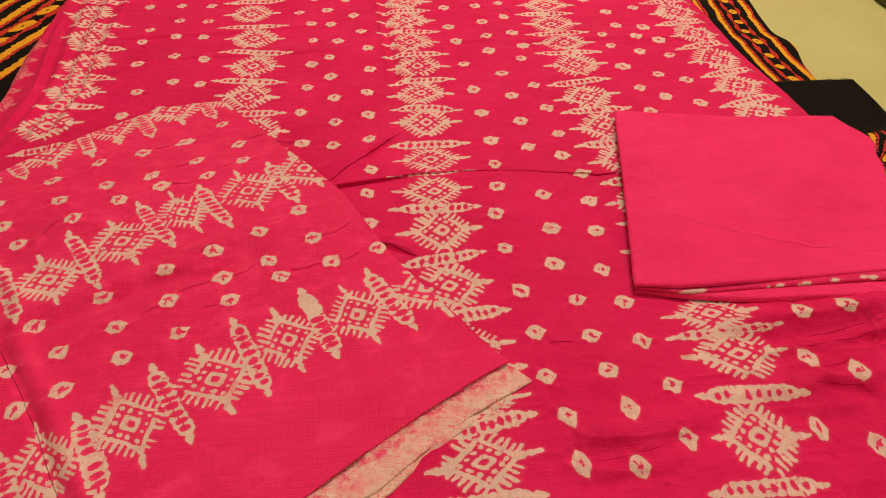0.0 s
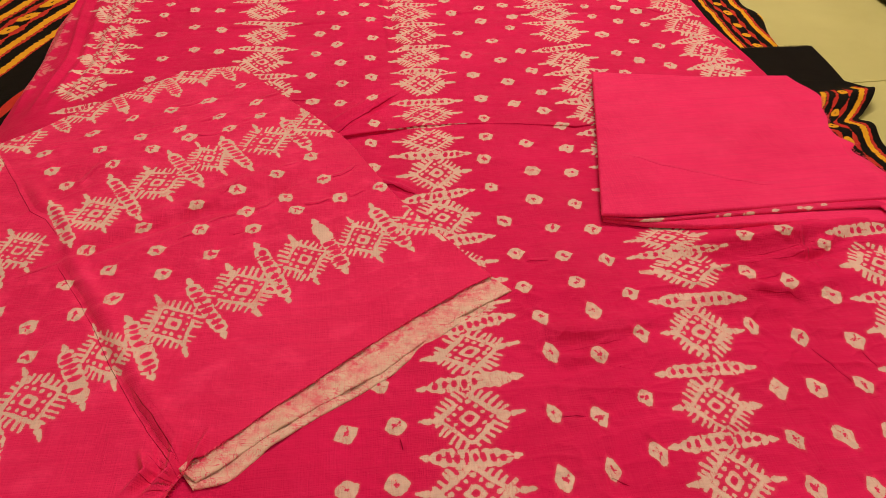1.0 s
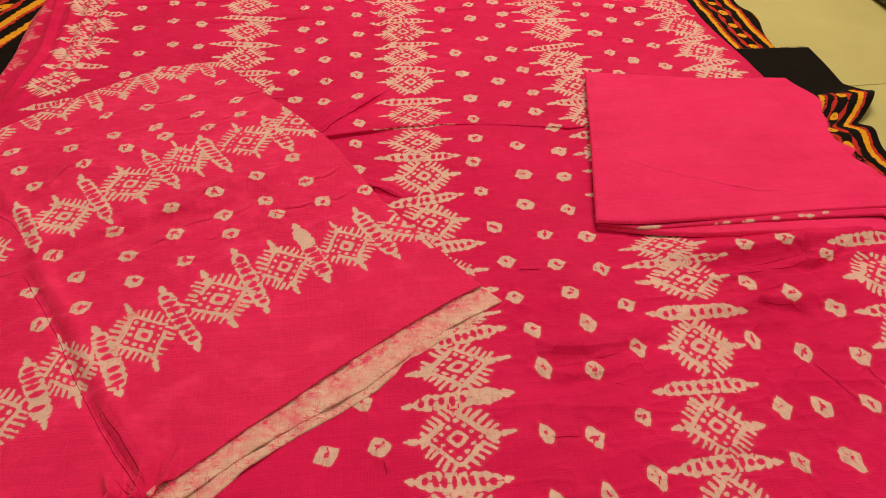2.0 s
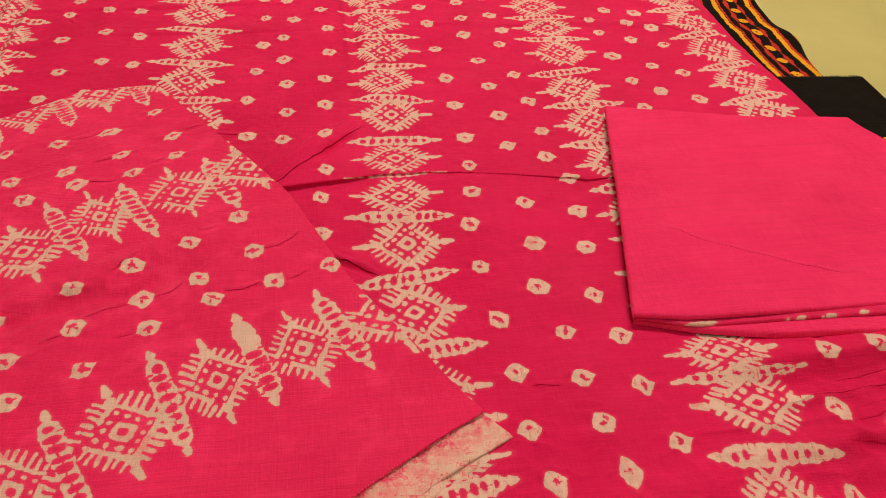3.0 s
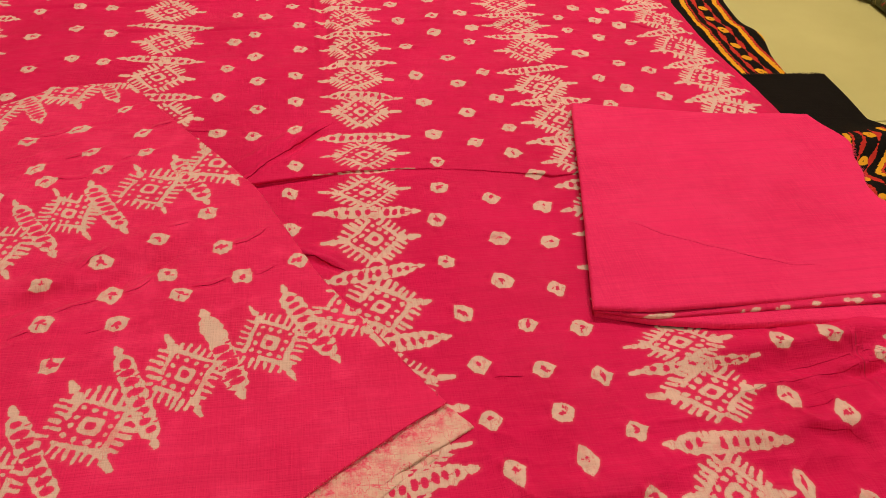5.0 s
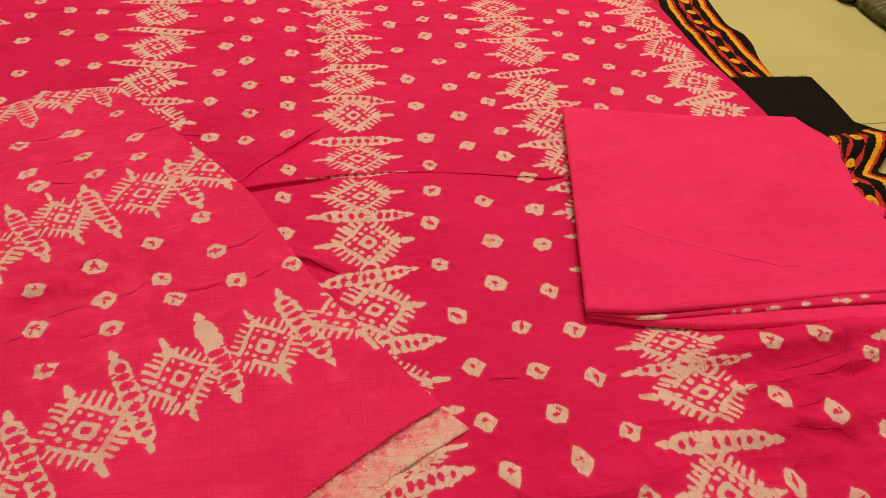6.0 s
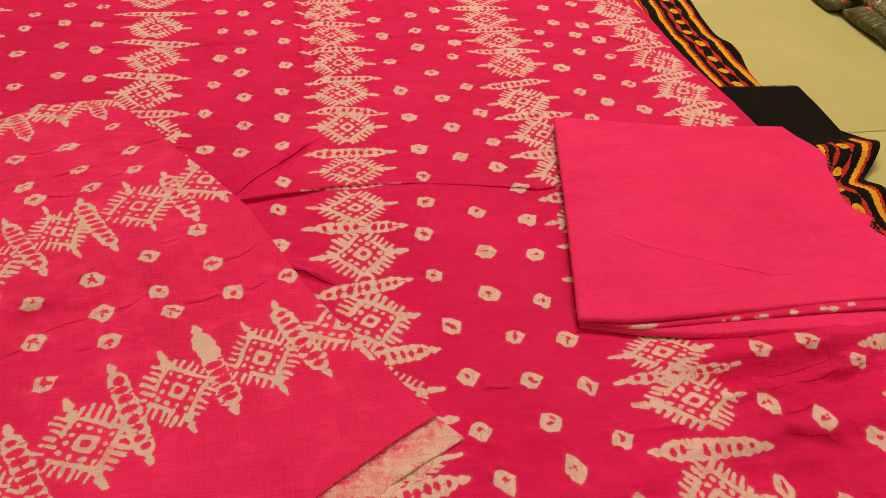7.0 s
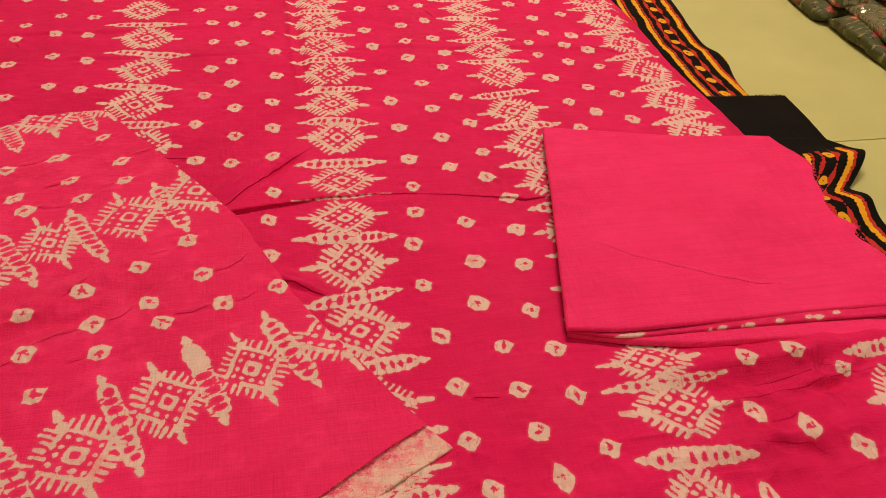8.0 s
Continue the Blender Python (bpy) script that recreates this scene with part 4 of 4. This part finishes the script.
tagged(part("frayed_threads", threads("frayed_threads", bottom[144:], 0.0064, 300, 0.0048, -1, 5, 0.00026), thread_mat, shawl, "loose pink yarn ends"), kind="stuff")
tagged(part("frayed_threads", threads("frayed_threads", right, 0.0066, 160, 0.002, 1, 6, 0.0003), thread_mat, shawl, "loose pink yarn ends"), kind="stuff")

# ---- the plain folded packet ----
packet = thing("folded_plain_cloth", "plain bright pink cotton folded flat, with one frayed side", "cloth")


def folded(name, corners_top, corners_right, corners_bottom, corners_left, z, roll, seed, n=240, creases=(), sag=0.0, spots=(), hem=0.0010):
    X, Y = coons(polyline(corners_top, n), polyline(corners_right, n), polyline(corners_bottom, n), polyline(corners_left, n))
    s, t = np.linspace(0, 1, n)[None], np.linspace(0, 1, n)[:, None]
    width, depth = 0.29, 0.31
    d = np.minimum(np.minimum(s * width, (1 - t) * depth), np.minimum((1 - s) * width, t * depth))
    d = np.clip(d, 0, roll)
    Z = z - roll + np.sqrt(np.maximum(roll * roll - (roll - d) ** 2, 0)) + 0.0010 * grain(X, Y, 0.12, seed, 2) + 0.0002 * grain(X, Y, 0.016, seed + 2, 2) + 0.0006 * grain(X * 0.4 + 0.1 * Y, Y * 1.5, 0.035, seed + 7, 2) - sag * s * s
    pinches = Pinches(X, Y)
    for line in creases:
        pinches.line(line, 0.55, 0.03)
    wax = Print(X, Y, seed)
    for cx, cy, w in spots:
        rows, x, y = wax.local(cx, cy, 0.05, 0.03)
        wax.lay(rows, oval(x, y, 0, 0, w, 2.2))
    return sheet(name, X, Y, Z, {"resist": wax.depth, **pinches.layers()}, hem)


part("lower_fold", folded("lower_fold", [(0.206, 0.772), (0.432, 0.722)], [(0.432, 0.722), (0.428, 0.60), (0.470, 0.452)],
                          [(0.1425, 0.498), (0.182, 0.485), (0.224, 0.476), (0.246, 0.473), (0.293, 0.472), (0.340, 0.469), (0.395, 0.463), (0.470, 0.455)], [(0.206, 0.772), (0.1425, 0.498)],
                          0.0058, 0.0036, 41), plain_cotton, packet)
dice = random.Random(4)
spots = [(0.150 + 0.009 * k, 0.4885 - 0.0002 * k, 6.0) for k in range(6)]
spots += [(0.258 + 0.0085 * k + dice.uniform(-0.003, 0.003), 0.4857 + dice.uniform(-0.0012, 0.0008), dice.uniform(1.2, 5.0)) for k in range(14) if dice.random() < 0.75]
part("printed_fold", folded("printed_fold", [(0.206, 0.772), (0.430, 0.724)], [(0.430, 0.724), (0.426, 0.60), (0.462, 0.474)],
                            [(0.1420, 0.4975), (0.181, 0.4865), (0.226, 0.4860), (0.275, 0.4868), (0.348, 0.4868), (0.406, 0.4845), (0.462, 0.480)], [(0.206, 0.772), (0.1420, 0.4975)],
                            0.0086, 0.0012, 43, spots=spots), inner_cotton, packet, "pink cotton with cream spots peeping out")
packet_right = polyline([(0.441, 0.746), (0.445, 0.725), (0.454, 0.711), (0.461, 0.697), (0.458, 0.686), (0.446, 0.657), (0.446, 0.647), (0.436, 0.629), (0.433, 0.610), (0.434, 0.592), (0.429, 0.573), (0.436, 0.555), (0.444, 0.530), (0.452, 0.486)], 260)
packet_right[:, 0] += 0.0034 * grain(packet_right[:, 1], packet_right[:, 1] * 0, 0.014, 77, 2) * np.linspace(0, 1, 260) ** 0.5
part("upper_fold", folded("upper_fold", [(0.2015, 0.791), (0.28, 0.772), (0.352, 0.756), (0.419, 0.751), (0.441, 0.746)], list(map(tuple, packet_right)),
                          [(0.140, 0.497), (0.181, 0.4895), (0.227, 0.489), (0.300, 0.490), (0.350, 0.491), (0.408, 0.489), (0.452, 0.486)], [(0.2015, 0.791), (0.171, 0.642), (0.140, 0.497)],
                          0.0122, 0.0022, 45, creases=([(0.183, 0.603), (0.228, 0.570), (0.287, 0.538), (0.313, 0.528), (0.348, 0.521)],)), plain_cotton, packet)
flare = polyline([(0.436, 0.640), (0.442, 0.612), (0.454, 0.597), (0.445, 0.586), (0.453, 0.579), (0.456, 0.560), (0.464, 0.530), (0.476, 0.48)], 110)
flare[:, 0] += 0.003 * grain(flare[:, 1], flare[:, 1] * 0, 0.014, 79, 2)
hidden = polyline([(0.40, 0.66), (0.405, 0.60), (0.41, 0.55), (0.415, 0.50), (0.42, 0.47)], 110)
t = np.linspace(0, 1, 40)[:, None]
FX, FY = hidden[None, :, 0] * (1 - t) + flare[None, :, 0] * t, hidden[None, :, 1] * (1 - t) + flare[None, :, 1] * t
FZ = 0.0095 - 0.006 * t ** 2 + 0.0022 * t * grain(FX, FY, 0.03, 80, 2)
part("ragged_layer", sheet("ragged_layer", FX, FY, FZ, {}, 0.0008), plain_cotton, packet, "frayed pink inner layer")
tagged(part("frayed_threads", threads("frayed_threads", packet_right[52:], 0.0105, 220, 0.004, 1, 8), thread_mat, packet, "loose pink yarn ends"), kind="stuff")
tagged(part("frayed_threads", threads("frayed_threads", flare, 0.0040, 160, 0.004, 1, 9), thread_mat, packet, "loose pink yarn ends"), kind="stuff")

# ---- black bordered cloths at the sides ----
def border_bands(u, v, seed, fat=0.0, pitch=38.0):
    """Yellow and red bands at distances u from the cloth's edge, v along it, in metres."""
    w = v * 1000
    um = u * 1000 + 1.6 * grain(v, u * 0 + seed, 0.03, seed, 2) + 0.8 * grain(v, u, 0.005, seed + 3, 2)
    bead = 1.5 * np.abs(np.sin(w * 0.58 + 2 * grain(v, u * 0, 0.02, seed + 4, 1))) ** 0.7
    band = lambda at, half: half + fat + bead - abs(um - at)
    yellow = np.maximum(np.maximum(band(9.5, 2.3), band(57, 2.0)), np.maximum(band(81, 1.8), band(-14, 2.0)))
    cell = (w + 4 * np.sin(w * 0.05)) % pitch - pitch / 2
    tilt = um - 33 + 0.25 * cell
    spot = 6.0 + fat - (abs(tilt * 1.15) ** 2.2 + abs(cell * 0.80) ** 2.2) ** (1 / 2.2) + 0.3 * bead
    spot = np.minimum(spot, np.hypot(tilt, cell) - 1.3)
    red = np.maximum(band(4.2, 0.9), band(-19, 0.6))
    red = np.maximum(red, np.maximum(band(24.5, 1.0) - 1.6 * np.cos(w * 6.283 / pitch), band(41, 1.0) + 1.2 * np.cos(w * 6.283 / pitch)))
    red = np.maximum(red, np.maximum(band(51.5, 0.2), band(75, 0.6)))
    return np.maximum(yellow, spot), red


def bordered(name, inner, outer, z, seed, n=220, m=150, waves=None, plain=None, margin=0.0, bands=None):
    a, b = polyline(inner, n), polyline(outer, n)
    t = np.linspace(0, 1, m)[None]
    X, Y = a[:, 0:1] * (1 - t) + b[:, 0:1] * t, a[:, 1:2] * (1 - t) + b[:, 1:2] * t
    run = np.concatenate([[0], np.cumsum(np.hypot(*np.diff(b, axis=0).T))])[:, None] + 0 * t
    u = np.hypot(b[:, 0:1] - X, b[:, 1:2] - Y) if bands is None else bands(X, Y)
    Z = z + 0.0010 * grain(X, Y, 0.06, seed, 2)
    if waves:
        Z = Z + waves(run, t)
    yellow, red = border_bands(u - margin, run, seed)
    if plain:
        off = plain(X, Y, run)
        yellow, red = yellow - 20 * off, red - 20 * off
    return sheet(name, X, Y, Z, {"yellow": yellow, "red": red}, 0.0018)


border = thing("black_bordered_cloth", "black cotton with yellow and red border bands, ruffled end", "cloth")
part("far_border", bordered("far_border", [(0.35, 1.45), (0.37, 1.15), (0.39, 0.87)], [(0.555, 1.45), (0.530, 1.205), (0.517, 1.107), (0.511, 1.036), (0.516, 1.014), (0.524, 1.008), (0.519, 0.976), (0.509, 0.943), (0.506, 0.895), (0.506, 0.870)], -0.0262, 5,
                            waves=lambda r, t: 0.004 * t * np.exp(-((r - 0.44) / 0.03) ** 2),
                            bands=lambda X, Y: np.interp(Y, [0.88, 0.96, 1.02, 1.10, 1.206, 1.45], [0.514, 0.508, 0.507, 0.512, 0.525, 0.553]) - X), border_cotton, border)
flap = bordered("plain_flap", [(0.41, 0.899), (0.43, 0.75)], [(0.551, 0.890), (0.550, 0.83), (0.547, 0.772)], -0.0235, 6, 80, 80, plain=lambda X, Y, r: np.ones_like(X))
part("plain_flap", flap, border_cotton, border, "plain black end of the cloth")
part("ruffled_border", bordered("ruffled_border", [(0.40, 0.80), (0.41, 0.60), (0.42, 0.30)],
                                [(0.545, 0.790), (0.566, 0.764), (0.556, 0.728), (0.527, 0.700), (0.508, 0.684), (0.522, 0.672), (0.516, 0.640), (0.518, 0.625), (0.524, 0.58), (0.53, 0.50), (0.54, 0.30)],
                                -0.0245, 7, 260, 120, waves=lambda r, t: 0.016 * t * np.exp(-((r - 0.065) / 0.026) ** 2) + 0.010 * t * np.exp(-((r - 0.150) / 0.022) ** 2),
                                plain=lambda X, Y, r: np.clip((Y - 0.766 + 0.25 * (0.55 - X)) / 0.004, 0, 1), margin=0.007), border_cotton, border, "ruffled end with printed bands")
flap_edge = polyline([(0.43, 0.898), (0.551, 0.890)], 60)
tagged(part("frayed_threads", threads("frayed_threads", flap_edge, -0.0236, 220, 0.003, 1, 12, 0.0004), black_thread_mat, border, "loose black yarn ends"), kind="stuff")

side = thing("black_bordered_cloth", "black cotton with yellow and red bands under pink edge", "cloth")
gx, gy = np.meshgrid(np.linspace(-0.84, -0.44, 170), np.linspace(0.80, 1.46, 280))
across = -0.947 * gx + 0.32 * gy
along = 0.32 * gx + 0.947 * gy
yellow, red = border_bands(0.033 + 0.57 * (across - 0.980), 0.45 * along, 9, 0.8, 25.0)
bare = np.clip((0.888 - across) / 0.004, 0, 1)
gz = -0.0262 + 0.0016 * grain(gx, gy, 0.08, 14, 2)
part("border", sheet("border", gx, gy, gz, {"yellow": yellow - 30 * bare, "red": np.maximum(red - 30 * bare, 8 - 1000 * abs(across - 0.822))}, 0.002), border_cotton, side)

# ---- wrapped bundles of folded cloth ----
def bundle(name, x0, y0, length, depth, height, turn, seed, z=FLOOR):
    """Folded floral cloth with soft rolled edges, in a clear film sleeve."""
    root = thing(name, "olive green floral cotton folded and wrapped in clear film", "cloth bundle", "wrapped bundles")
    root.matrix_basis = pose(x0, y0, z, 0, 0, turn)
    n, m = 90, 56
    a = np.linspace(0, 2 * np.pi, m)[None]
    v = np.linspace(0, length, n)[:, None]
    sq = lambda q: np.sign(q) * np.abs(q) ** 0.6
    ends = np.clip(np.minimum(v, length - v) / 0.022, 0, 1)
    ends = np.sqrt(1 - (1 - ends) ** 2)
    for layer, name_part in enumerate(("lower_roll", "upper_roll")):
        h = height * (0.58, 0.54)[layer]
        cx, cz = depth / 2 + (0.0, 0.010)[layer], h / 2 + layer * h * 0.80
        X = cx + sq(np.cos(a)) * (depth / 2 - 0.006 * layer) * (0.93 + 0.07 * ends) + 0.004 * np.sin(v * 21 + seed + 2 * layer)
        Yv = v + 0.004 * np.sin(3 * a + seed)
        Zr = cz + sq(np.sin(a)) * h / 2 * ends
        Zr = Zr + ends * (0.0045 * grain(Yv * 0.6 + X, X - Yv, 0.07, seed + layer, 2) + 0.0018 * grain(Yv, X, 0.02, seed + 4 + layer, 2))
        Zr = np.maximum(Zr, 0.0008)
        part(name_part, sheet(name_part, X, Yv, Zr), floral_mat, root)
    Xf = (X - cx) * 1.025 + cx
    Zf = np.maximum((Zr - cz) * 1.08 + cz + 0.0016 + 0.0022 * grain(Yv, Xf, 0.014, seed + 9, 2), 0.0006)
    film_sleeve = part("film_sleeve", sheet("film_sleeve", Xf, Yv, Zf), film_mat, root, "clear crinkled wrapping film")
    film_sleeve.visible_shadow = False
    return root


bundle("wrapped_cloth_bundle", 0.725, 1.104, 0.34, 0.075, 0.040, 0, 61)
bundle("wrapped_cloth_bundle", 0.742, 0.700, 0.398, 0.072, 0.040, 1, 67)
bundle("wrapped_cloth_bundle", 0.812, 1.100, 0.34, 0.110, 0.050, 2, 71)
bundle("wrapped_cloth_bundle", 0.822, 0.690, 0.400, 0.110, 0.052, -1, 73)

# ---- floor tiles ----
tile_mesh = None
SIDE, GAP = 0.80, 0.0013
for i in range(-3, 4):
    for j in range(-4, 4):
        x0, y0 = 0.28 + SIDE * i, 0.789 + SIDE * j
        if x0 + SIDE < -2.2 or x0 > 2.7 or y0 + SIDE < -1.9 or y0 > 3.4:
            continue
        if tile_mesh is None:
            tile = part("tile", slab(GAP / 2, GAP / 2, -0.010, SIDE - GAP / 2, SIDE - GAP / 2, 0, 0.0004), tile_mat, floor)
            tile_mesh = tile.data
        else:
            tile = part("tile", tile_mesh, None, floor)
        tile.location = (x0, y0, FLOOR)
